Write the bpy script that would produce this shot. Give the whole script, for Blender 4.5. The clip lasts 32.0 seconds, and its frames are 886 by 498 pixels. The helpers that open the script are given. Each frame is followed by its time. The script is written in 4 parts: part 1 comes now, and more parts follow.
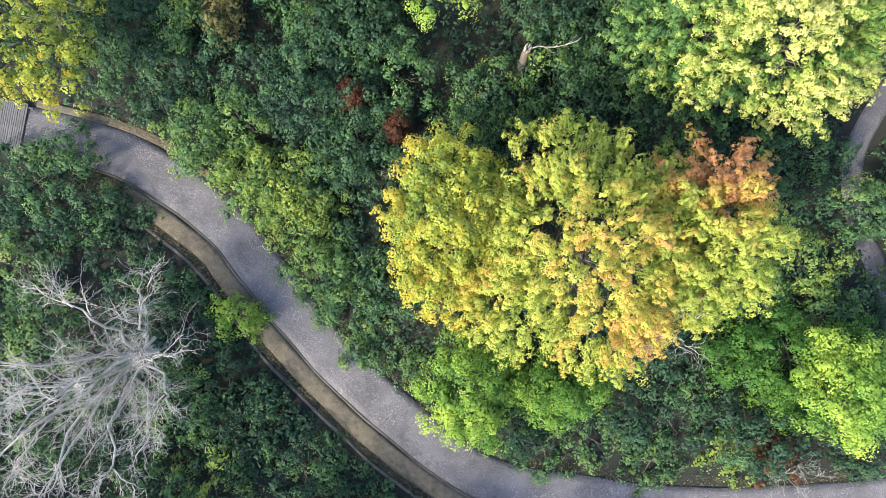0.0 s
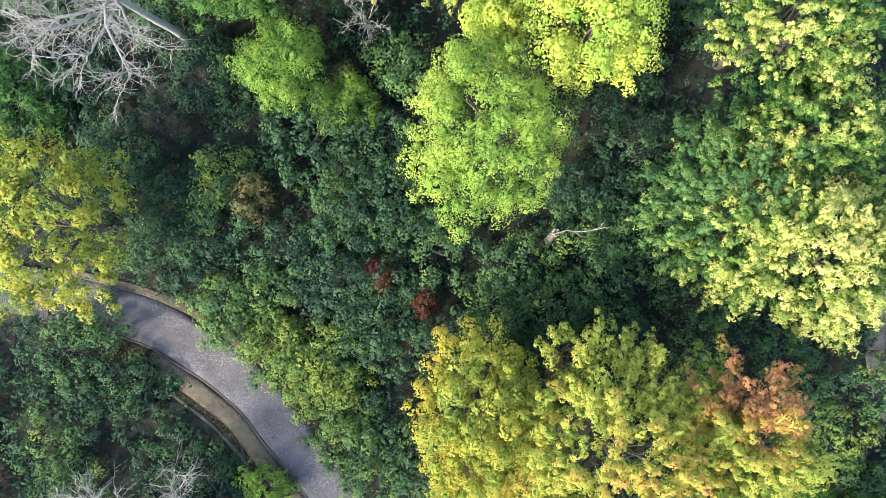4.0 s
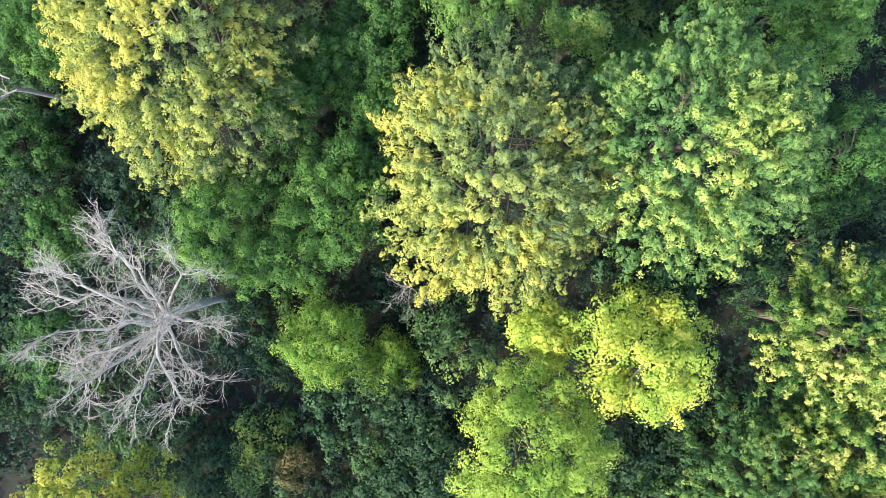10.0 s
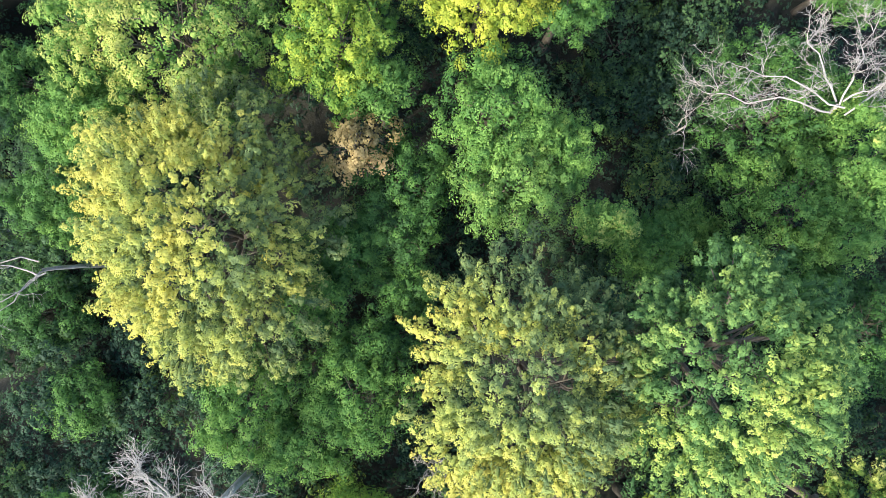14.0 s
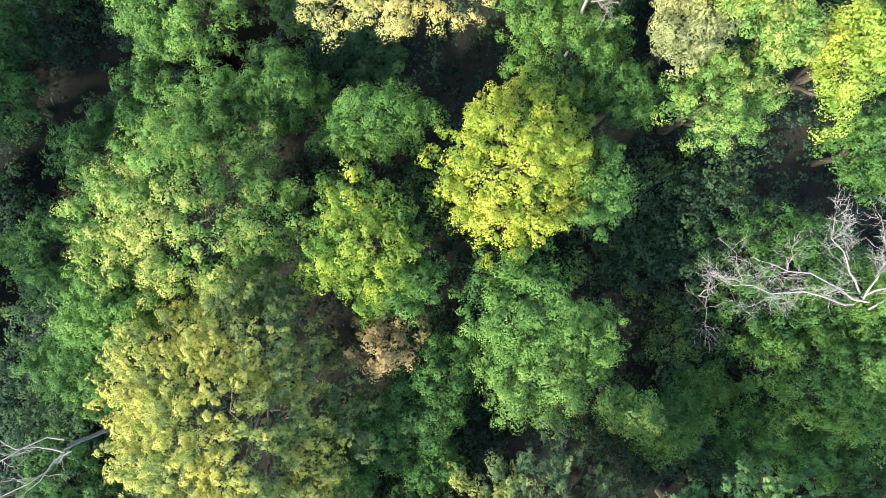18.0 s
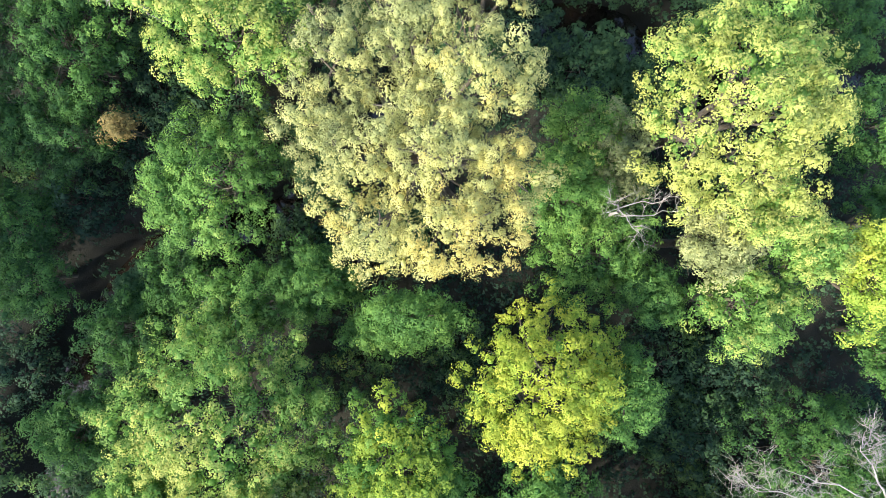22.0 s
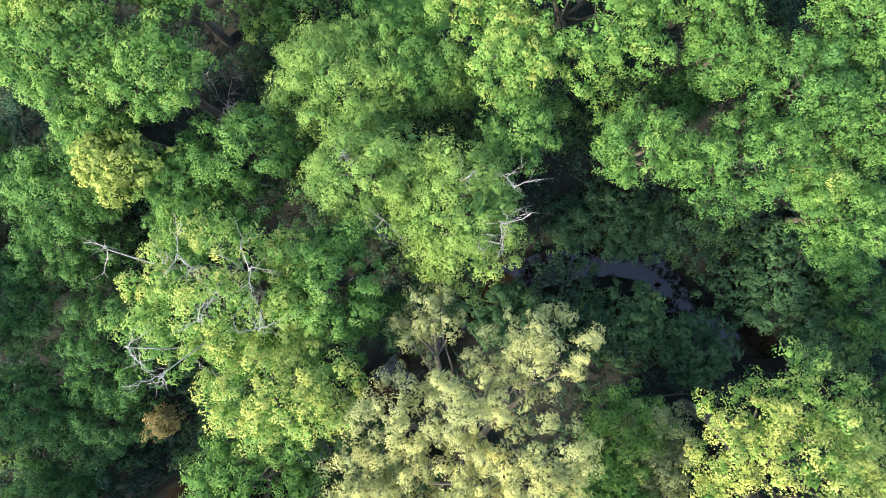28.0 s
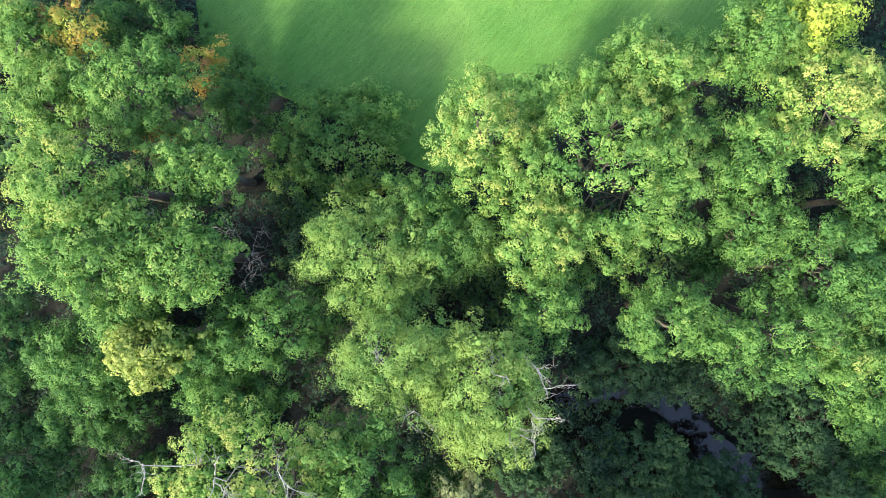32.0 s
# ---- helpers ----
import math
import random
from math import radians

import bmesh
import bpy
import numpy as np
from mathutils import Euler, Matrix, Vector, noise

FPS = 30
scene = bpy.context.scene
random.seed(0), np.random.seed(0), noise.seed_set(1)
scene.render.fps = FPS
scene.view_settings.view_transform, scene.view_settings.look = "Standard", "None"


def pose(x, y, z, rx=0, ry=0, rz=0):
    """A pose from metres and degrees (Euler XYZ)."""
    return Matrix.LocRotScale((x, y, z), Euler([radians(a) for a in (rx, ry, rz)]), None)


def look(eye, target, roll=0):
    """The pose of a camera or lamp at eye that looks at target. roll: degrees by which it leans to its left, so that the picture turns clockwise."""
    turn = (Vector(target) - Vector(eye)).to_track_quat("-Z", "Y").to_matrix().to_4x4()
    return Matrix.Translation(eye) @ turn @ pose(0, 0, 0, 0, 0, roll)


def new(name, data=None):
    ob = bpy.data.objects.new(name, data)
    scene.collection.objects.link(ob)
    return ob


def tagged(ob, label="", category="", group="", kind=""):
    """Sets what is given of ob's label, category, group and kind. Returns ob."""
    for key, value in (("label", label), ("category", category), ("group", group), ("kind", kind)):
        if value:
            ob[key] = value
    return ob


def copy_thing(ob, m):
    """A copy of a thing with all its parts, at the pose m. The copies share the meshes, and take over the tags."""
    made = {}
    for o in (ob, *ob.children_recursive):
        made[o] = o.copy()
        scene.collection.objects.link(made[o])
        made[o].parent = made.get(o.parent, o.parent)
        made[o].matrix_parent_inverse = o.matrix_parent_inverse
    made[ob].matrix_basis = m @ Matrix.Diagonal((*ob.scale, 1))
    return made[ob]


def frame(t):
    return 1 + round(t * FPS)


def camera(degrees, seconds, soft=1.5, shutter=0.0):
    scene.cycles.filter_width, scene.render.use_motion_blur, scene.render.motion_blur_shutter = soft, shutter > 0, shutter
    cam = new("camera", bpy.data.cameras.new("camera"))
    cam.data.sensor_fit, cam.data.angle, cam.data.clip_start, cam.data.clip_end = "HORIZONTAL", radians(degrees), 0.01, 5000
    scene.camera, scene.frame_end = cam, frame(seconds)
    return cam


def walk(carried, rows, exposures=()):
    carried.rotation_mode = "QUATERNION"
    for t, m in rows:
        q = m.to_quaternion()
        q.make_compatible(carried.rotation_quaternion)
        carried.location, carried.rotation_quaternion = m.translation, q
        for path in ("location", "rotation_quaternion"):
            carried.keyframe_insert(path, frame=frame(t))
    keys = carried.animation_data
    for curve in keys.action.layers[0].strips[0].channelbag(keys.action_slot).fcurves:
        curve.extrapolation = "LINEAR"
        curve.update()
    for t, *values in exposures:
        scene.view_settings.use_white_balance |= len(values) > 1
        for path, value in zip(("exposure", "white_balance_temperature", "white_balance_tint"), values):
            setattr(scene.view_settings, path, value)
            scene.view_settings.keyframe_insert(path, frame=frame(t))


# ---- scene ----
# ---- camera: a level flight, looking straight down ----
cam = camera(70.0, 32.0, 0.8)
ROWS = [
    (0, 0.001, -0.004, 41.928, -0.859, 0.019, -0.036),
    (0.5, -0.245, 1.517, 41.928, -0.859, 0.019, -0.036),
    (1, -0.483, 3.018, 41.927, -0.859, 0.019, -0.037),
    (1.5, -0.701, 4.482, 41.927, -0.859, 0.019, -0.037),
    (2, -0.916, 5.928, 41.927, -0.859, 0.019, -0.037),
    (2.5, -1.127, 7.369, 41.926, -0.859, 0.019, -0.037),
    (3, -1.350, 8.827, 41.926, -0.859, 0.020, -0.037),
    (3.5, -1.583, 10.294, 41.925, -0.859, 0.020, -0.036),
    (5.5, -2.547, 16.176, 41.925, -0.859, 0.020, -0.036),
    (6, -2.783, 17.672, 41.925, -0.859, 0.020, -0.037),
    (6.5, -3.017, 19.180, 41.924, -0.859, 0.020, -0.037),
    (7, -3.249, 20.668, 41.924, -0.858, 0.020, -0.038),
    (7.5, -3.475, 22.118, 41.923, -0.858, 0.021, -0.038),
    (8, -3.704, 23.565, 41.922, -0.858, 0.021, -0.039),
    (8.5, -3.918, 25.019, 41.922, -0.858, 0.022, -0.039),
    (9, -4.089, 26.465, 41.921, -0.858, 0.022, -0.040),
    (9.5, -4.260, 27.916, 41.920, -0.858, 0.023, -0.040),
    (10, -4.455, 29.369, 41.920, -0.858, 0.023, -0.041),
    (10.5, -4.664, 30.822, 41.919, -0.858, 0.024, -0.041),
    (11, -4.873, 32.290, 41.919, -0.858, 0.024, -0.041),
    (11.5, -5.077, 33.773, 41.918, -0.858, 0.025, -0.041),
    (12, -5.287, 35.265, 41.918, -0.858, 0.025, -0.041),
    (12.5, -5.501, 36.752, 41.918, -0.858, 0.025, -0.041),
    (13, -5.726, 38.247, 41.917, -0.858, 0.025, -0.041),
    (13.5, -5.965, 39.709, 41.917, -0.858, 0.025, -0.041),
    (14, -6.201, 41.160, 41.917, -0.858, 0.026, -0.041),
    (14.5, -6.424, 42.604, 41.916, -0.858, 0.026, -0.041),
    (16.5, -7.139, 48.331, 41.915, -0.858, 0.026, -0.041),
    (17, -7.340, 49.784, 41.915, -0.858, 0.027, -0.041),
    (17.5, -7.539, 51.260, 41.914, -0.858, 0.027, -0.042),
    (18, -7.735, 52.757, 41.914, -0.858, 0.028, -0.042),
    (18.5, -7.928, 54.273, 41.913, -0.857, 0.029, -0.042),
    (19, -8.122, 55.808, 41.912, -0.857, 0.031, -0.042),
    (19.5, -8.321, 57.354, 41.912, -0.857, 0.032, -0.041),
    (20, -8.534, 58.915, 41.911, -0.857, 0.034, -0.041),
    (20.5, -8.764, 60.504, 41.911, -0.857, 0.035, -0.041),
    (21, -9.008, 62.114, 41.910, -0.857, 0.037, -0.041),
    (21.5, -9.269, 63.743, 41.910, -0.857, 0.038, -0.041),
    (22, -9.528, 65.379, 41.910, -0.857, 0.039, -0.040),
    (22.5, -9.774, 67.034, 41.910, -0.857, 0.040, -0.040),
    (23, -10.012, 68.705, 41.909, -0.857, 0.041, -0.040),
    (23.5, -10.246, 70.378, 41.909, -0.858, 0.042, -0.039),
    (24, -10.472, 72.049, 41.909, -0.858, 0.043, -0.039),
    (24.5, -10.712, 73.724, 41.909, -0.858, 0.044, -0.039),
    (25, -10.951, 75.374, 41.909, -0.858, 0.045, -0.038),
    (25.5, -11.185, 77.006, 41.909, -0.859, 0.045, -0.038),
    (27.5, -12.092, 83.438, 41.908, -0.859, 0.045, -0.038),
    (28, -12.323, 85.077, 41.908, -0.859, 0.046, -0.039),
    (28.5, -12.556, 86.727, 41.908, -0.859, 0.046, -0.039),
    (29, -12.787, 88.343, 41.908, -0.859, 0.046, -0.040),
    (29.5, -13.018, 89.850, 41.907, -0.859, 0.047, -0.041),
    (30, -13.242, 91.210, 41.907, -0.859, 0.047, -0.041),
    (30.5, -13.477, 92.537, 41.907, -0.859, 0.047, -0.041),
    (31, -13.690, 93.793, 41.907, -0.859, 0.047, -0.042),
    (31.5, -13.891, 94.955, 41.907, -0.859, 0.047, -0.042),
    (32, -14.083, 96.039, 41.907, -0.859, 0.047, -0.042),
]
walk(cam, [(t, pose(x, y, z, rx, ry, rz)) for t, x, y, z, rx, ry, rz in ROWS])

# ---- light: clear low evening sun over a wide sky ----
world = bpy.data.worlds.new("sky")
scene.world = world
world.use_nodes = True
wn = world.node_tree.nodes
sky = wn.new("ShaderNodeTexSky")
sky.sky_type, sky.sun_disc = "NISHITA", False
SUN_ELEVATION, SUN_TO = 38.0, Vector((-0.78, -0.6, 0.0))
sky.sun_elevation = radians(SUN_ELEVATION)
sky.sun_rotation = math.atan2(SUN_TO.x, SUN_TO.y)
sky.air_density, sky.dust_density, sky.ozone_density = 1.0, 1.5, 1.0
wn["Background"].inputs["Strength"].default_value = 0.15
world.node_tree.links.new(sky.outputs["Color"], wn["Background"].inputs["Color"])
lamp = bpy.data.lights.new("sun", "SUN")
lamp.energy, lamp.angle, lamp.color = 2.3, radians(6.0), (1.0, 0.94, 0.74)
sun = new("sun", lamp)
sun.matrix_world = look(SUN_TO.normalized() * 80 + Vector((0, 0, 80 * math.tan(radians(SUN_ELEVATION)))), (0, 0, 0))
scene.view_settings.exposure = 2.2


# ---- materials ----
def nodes_of(name):
    mat = bpy.data.materials.new(name)
    mat.use_nodes = True
    nt = mat.node_tree
    return mat, nt, nt.nodes["Principled BSDF"], nt.nodes["Material Output"]


def add(nt, kind, **values):
    n = nt.nodes.new(kind)
    for key, value in values.items():
        n.inputs[key.replace("_", " ")].default_value = value
    return n


def ramp(nt, stops):
    n = nt.nodes.new("ShaderNodeValToRGB")
    e = n.color_ramp.elements
    while len(e) < len(stops):
        e.new(0.5)
    for item, (at, colour) in zip(e, stops):
        item.position, item.color = at, (*colour, 1)
    return n


def leaf_material(name, stops, gloss=0.6, through_light=0.5):
    """Leaves: colour by the shoot's tint, autumn tone plus painted light and shade, with a leaf-to-leaf and a patchy
    change of tone.
    """
    mat, nt, bsdf, out = nodes_of(name)
    tint = nt.nodes.new("ShaderNodeAttribute")
    tint.attribute_name = "tint"
    geo = nt.nodes.new("ShaderNodeNewGeometry")
    jitter = nt.nodes.new("ShaderNodeMath")
    jitter.operation = "MULTIPLY_ADD"
    jitter.inputs[1].default_value = 0.06
    nt.links.new(geo.outputs["Random Per Island"], jitter.inputs[0])
    nt.links.new(tint.outputs["Fac"], jitter.inputs[2])
    shift = nt.nodes.new("ShaderNodeMath")
    shift.operation = "SUBTRACT"
    shift.inputs[1].default_value = 0.03
    nt.links.new(jitter.outputs[0], shift.inputs[0])
    tones = ramp(nt, stops)
    nt.links.new(shift.outputs[0], tones.inputs["Fac"])
    patch = add(nt, "ShaderNodeTexNoise", Scale=0.9, Detail=3.0)
    place = nt.nodes.new("ShaderNodeTexCoord")
    nt.links.new(place.outputs["Object"], patch.inputs["Vector"])
    tone = nt.nodes.new("ShaderNodeHueSaturation")
    value = nt.nodes.new("ShaderNodeMapRange")
    value.inputs["To Min"].default_value, value.inputs["To Max"].default_value = 0.78, 1.22
    nt.links.new(patch.outputs["Fac"], value.inputs["Value"])
    cells = add(nt, "ShaderNodeTexVoronoi", Scale=9.0)
    nt.links.new(place.outputs["Object"], cells.inputs["Vector"])
    blade = nt.nodes.new("ShaderNodeMapRange")
    blade.inputs["From Max"].default_value = 0.7
    blade.inputs["To Min"].default_value, blade.inputs["To Max"].default_value = 1.15, 0.86
    nt.links.new(cells.outputs["Distance"], blade.inputs["Value"])
    both = nt.nodes.new("ShaderNodeMath")
    both.operation = "MULTIPLY"
    nt.links.new(value.outputs["Result"], both.inputs[0])
    nt.links.new(blade.outputs["Result"], both.inputs[1])
    nt.links.new(both.outputs[0], tone.inputs["Value"])
    fold = add(nt, "ShaderNodeBump", Strength=0.15, Distance=0.1)
    fold.invert = True
    nt.links.new(cells.outputs["Distance"], fold.inputs["Height"])
    nt.links.new(fold.outputs["Normal"], bsdf.inputs["Normal"])
    nt.links.new(tones.outputs["Color"], tone.inputs["Color"])
    nt.links.new(tone.outputs["Color"], bsdf.inputs["Base Color"])
    bsdf.inputs["Roughness"].default_value = gloss
    bsdf.inputs["Specular IOR Level"].default_value = 0.18
    glow = nt.nodes.new("ShaderNodeBsdfTranslucent")
    nt.links.new(tone.outputs["Color"], glow.inputs["Color"])
    mix = nt.nodes.new("ShaderNodeMixShader")
    mix.inputs["Fac"].default_value = through_light
    nt.links.new(bsdf.outputs[0], mix.inputs[1])
    nt.links.new(glow.outputs[0], mix.inputs[2])
    nt.links.new(mix.outputs[0], out.inputs["Surface"])
    return mat


def rough_material(name, dark, light, scale, fine, bump=0.5, rough=0.9, stretch=(1, 1, 1)):
    """A rough natural surface: two scales of mottling and a relief."""
    mat, nt, bsdf, out = nodes_of(name)
    place = nt.nodes.new("ShaderNodeTexCoord")
    warp = nt.nodes.new("ShaderNodeMapping")
    warp.inputs["Scale"].default_value = stretch
    nt.links.new(place.outputs["Object"], warp.inputs["Vector"])
    big = add(nt, "ShaderNodeTexNoise", Scale=scale, Detail=6.0, Roughness=0.65)
    small = add(nt, "ShaderNodeTexNoise", Scale=fine, Detail=4.0, Roughness=0.7)
    for n in (big, small):
        nt.links.new(warp.outputs["Vector"], n.inputs["Vector"])
    mix = nt.nodes.new("ShaderNodeMath")
    mix.operation = "MULTIPLY_ADD"
    mix.inputs[1].default_value = 0.5
    half = nt.nodes.new("ShaderNodeMath")
    half.operation = "MULTIPLY"
    half.inputs[1].default_value = 0.5
    nt.links.new(small.outputs["Fac"], half.inputs[0])
    nt.links.new(big.outputs["Fac"], mix.inputs[0])
    nt.links.new(half.outputs[0], mix.inputs[2])
    tones = ramp(nt, [(0.32, dark), (0.68, light)])
    nt.links.new(mix.outputs[0], tones.inputs["Fac"])
    nt.links.new(tones.outputs["Color"], bsdf.inputs["Base Color"])
    bsdf.inputs["Roughness"].default_value = rough
    relief = add(nt, "ShaderNodeBump", Strength=bump, Distance=0.05)
    nt.links.new(small.outputs["Fac"], relief.inputs["Height"])
    nt.links.new(relief.outputs["Normal"], bsdf.inputs["Normal"])
    return mat


LEAF = {
    "maple_gold": leaf_material("gold_maple_leaf", [(0, (0.06, 0.15, 0.04)), (0.3, (0.21, 0.31, 0.055)), (0.6, (0.45, 0.48, 0.1)), (0.8, (0.55, 0.38, 0.085)), (1, (0.5, 0.25, 0.12))]),
    "maple_lemon": leaf_material("lemon_maple_leaf", [(0, (0.0321, 0.101, 0.0345)), (0.4, (0.139, 0.248, 0.0518)), (0.75, (0.46, 0.5, 0.13)), (1, (0.6, 0.57, 0.2))]),
    "maple_silver": leaf_material("silver_maple_leaf", [(0, (0.085, 0.145, 0.07)), (0.35, (0.19, 0.26, 0.105)), (0.7, (0.41, 0.46, 0.12)), (1, (0.55, 0.52, 0.13))]),
    "maple_green": leaf_material("green_maple_leaf", [(0, (0.065, 0.15, 0.06)), (0.45, (0.15, 0.275, 0.085)), (0.8, (0.4, 0.5, 0.125)), (1, (0.54, 0.56, 0.14))]),
    "maple_yellow": leaf_material("yellow_maple_leaf", [(0, (0.0665, 0.166, 0.0345)), (0.4, (0.209, 0.343, 0.0575)), (0.75, (0.42, 0.52, 0.09)), (1, (0.53, 0.55, 0.1))]),
    "cotton": leaf_material("cottonwood_leaf", [(0, (0.041, 0.11, 0.0429)), (0.45, (0.164, 0.239, 0.0537)), (0.75, (0.394, 0.419, 0.0644)), (1, (0.476, 0.379, 0.0644))]),
    "locust": leaf_material("locust_leaf", [(0, (0.0702, 0.149, 0.0385)), (0.4, (0.167, 0.308, 0.055)), (1, (0.432, 0.528, 0.099))]),
    "ash": leaf_material("ash_leaf", [(0, (0.046, 0.112, 0.044)), (0.4, (0.106, 0.236, 0.058)), (0.75, (0.222, 0.378, 0.09)), (1, (0.46, 0.485, 0.135))]),
    "elm": leaf_material("elm_leaf", [(0, (0.05, 0.132, 0.035)), (0.4, (0.11, 0.242, 0.05)), (0.75, (0.33, 0.418, 0.06)), (1, (0.5, 0.517, 0.08))]),
    "willow": leaf_material("willow_leaf", [(0, (0.19, 0.23, 0.11)), (0.5, (0.4, 0.43, 0.19)), (0.8, (0.58, 0.57, 0.22)), (1, (0.62, 0.53, 0.18))]),
    "brown": leaf_material("withered_leaf", [(0, (0.09, 0.1, 0.04)), (0.5, (0.31, 0.24, 0.095)), (1, (0.53, 0.4, 0.19))]),
    "red": leaf_material("russet_leaf", [(0, (0.0602, 0.0286, 0.018)), (0.5, (0.144, 0.0572, 0.0315)), (1, (0.204, 0.124, 0.054))]),
    "shrub": leaf_material("buckthorn_leaf", [(0, (0.026, 0.06, 0.042)), (0.3, (0.062, 0.126, 0.066)), (0.6, (0.113, 0.208, 0.07)), (1, (0.28, 0.345, 0.07))]),
    "locust_pale": leaf_material("pale_locust_leaf", [(0, (0.078, 0.17, 0.053)), (0.4, (0.18, 0.325, 0.085)), (1, (0.4, 0.51, 0.13))]),
    "ivy": leaf_material("ivy_leaf", [(0, (0.04, 0.092, 0.046)), (0.5, (0.08, 0.165, 0.072)), (1, (0.15, 0.25, 0.085))]),
}
BARK = rough_material("grey_brown_bark", (0.05, 0.04, 0.03), (0.16, 0.135, 0.11), 3.0, 18.0, 0.8, 0.92, (1, 1, 0.25))
DEADWOOD = rough_material("bleached_deadwood", (0.17, 0.155, 0.14), (0.44, 0.41, 0.38), 2.0, 14.0, 0.5, 0.85, (1, 1, 0.3))
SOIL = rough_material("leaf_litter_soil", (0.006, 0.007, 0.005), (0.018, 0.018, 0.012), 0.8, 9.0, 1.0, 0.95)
GRAVEL = rough_material("crushed_stone_gravel", (0.034, 0.031, 0.034), (0.13, 0.119, 0.128), 0.5, 9.0, 1.0, 0.95)
gt = GRAVEL.node_tree
chips, chip_place = add(gt, "ShaderNodeTexVoronoi", Scale=9.0, Randomness=1.0), gt.nodes.new("ShaderNodeTexCoord")
gt.links.new(chip_place.outputs["Object"], chips.inputs["Vector"])
worn = add(gt, "ShaderNodeTexNoise", Scale=0.45, Detail=5.0, Roughness=0.7)
gt.links.new(chip_place.outputs["Object"], worn.inputs["Vector"])
chip_mask, worn_mask, pale = gt.nodes.new("ShaderNodeMapRange"), gt.nodes.new("ShaderNodeMapRange"), gt.nodes.new("ShaderNodeMix")
chip_mask.inputs["From Min"].default_value, chip_mask.inputs["From Max"].default_value = 0.38, 0.12
worn_mask.inputs["From Min"].default_value, worn_mask.inputs["From Max"].default_value = 0.40, 0.60
gt.links.new(chips.outputs["Distance"], chip_mask.inputs["Value"])
gt.links.new(worn.outputs["Fac"], worn_mask.inputs["Value"])
chip_fac = gt.nodes.new("ShaderNodeMath")
chip_fac.operation = "MULTIPLY"
gt.links.new(chip_mask.outputs["Result"], chip_fac.inputs[0])
gt.links.new(worn_mask.outputs["Result"], chip_fac.inputs[1])
pale.data_type = "RGBA"
gravel_bsdf = gt.nodes["Principled BSDF"]
gt.links.new(chip_fac.outputs[0], pale.inputs["Factor"])
gt.links.new(gravel_bsdf.inputs["Base Color"].links[0].from_socket, pale.inputs["A"])
pale.inputs["B"].default_value = (0.3, 0.285, 0.295, 1)
gt.links.new(pale.outputs["Result"], gravel_bsdf.inputs["Base Color"])
VERGE = rough_material("dry_grass_verge", (0.022, 0.019, 0.014), (0.15, 0.12, 0.085), 2.2, 11.0, 0.9, 0.95)
TIMBER = rough_material("weathered_timber", (0.03, 0.026, 0.022), (0.12, 0.105, 0.09), 1.2, 20.0, 0.6, 0.85)
PLANK = rough_material("grey_deck_plank", (0.04, 0.04, 0.042), (0.11, 0.105, 0.108), 1.2, 20.0, 0.6, 0.9)
STONE = rough_material("pale_stone", (0.10, 0.095, 0.1), (0.3, 0.29, 0.3), 2.0, 16.0, 0.4, 0.85)
LAWN = rough_material("mown_lawn", (0.045, 0.14, 0.024), (0.135, 0.235, 0.06), 0.13, 9.0, 1.0, 0.95)
lt = LAWN.node_tree
lawn_place, lawn_turn = lt.nodes.new("ShaderNodeTexCoord"), lt.nodes.new("ShaderNodeMapping")
lawn_turn.vector_type = "TEXTURE"
lawn_turn.inputs["Rotation"].default_value = (0, 0, radians(48))
lawn_turn.inputs["Scale"].default_value = (2.8, 0.5, 1)
mown = add(lt, "ShaderNodeTexNoise", Scale=2.0, Detail=5.0, Roughness=0.6)
mown_tone, mown_range = lt.nodes.new("ShaderNodeHueSaturation"), lt.nodes.new("ShaderNodeMapRange")
mown_range.inputs["To Min"].default_value, mown_range.inputs["To Max"].default_value = 0.65, 1.35
lawn_bsdf = lt.nodes["Principled BSDF"]
lawn_bsdf.inputs["Specular IOR Level"].default_value = 0.1
lt.links.new(lawn_place.outputs["Object"], lawn_turn.inputs["Vector"])
lt.links.new(lawn_turn.outputs["Vector"], mown.inputs["Vector"])
lt.links.new(mown.outputs["Fac"], mown_range.inputs["Value"])
lt.links.new(mown_range.outputs["Result"], mown_tone.inputs["Value"])
lt.links.new(lawn_bsdf.inputs["Base Color"].links[0].from_socket, mown_tone.inputs["Color"])
lt.links.new(mown_tone.outputs["Color"], lawn_bsdf.inputs["Base Color"])
BLADE = leaf_material("grass_blade", [(0, (0.03, 0.085, 0.016)), (0.6, (0.062, 0.13, 0.026)), (1, (0.18, 0.23, 0.06))], 0.7, 0.4)
WATER, nt, bsdf, out = nodes_of("still_creek_water")
bsdf.inputs["Base Color"].default_value = (0.016, 0.012, 0.009, 1)
bsdf.inputs["Roughness"].default_value = 0.06
bsdf.inputs["IOR"].default_value = 1.33
bsdf.inputs["Specular IOR Level"].default_value = 0.9
ripple = add(nt, "ShaderNodeTexNoise", Scale=1.6, Detail=2.0)
lift = add(nt, "ShaderNodeBump", Strength=0.08, Distance=0.05)
nt.links.new(ripple.outputs["Fac"], lift.inputs["Height"])
nt.links.new(lift.outputs["Normal"], bsdf.inputs["Normal"])


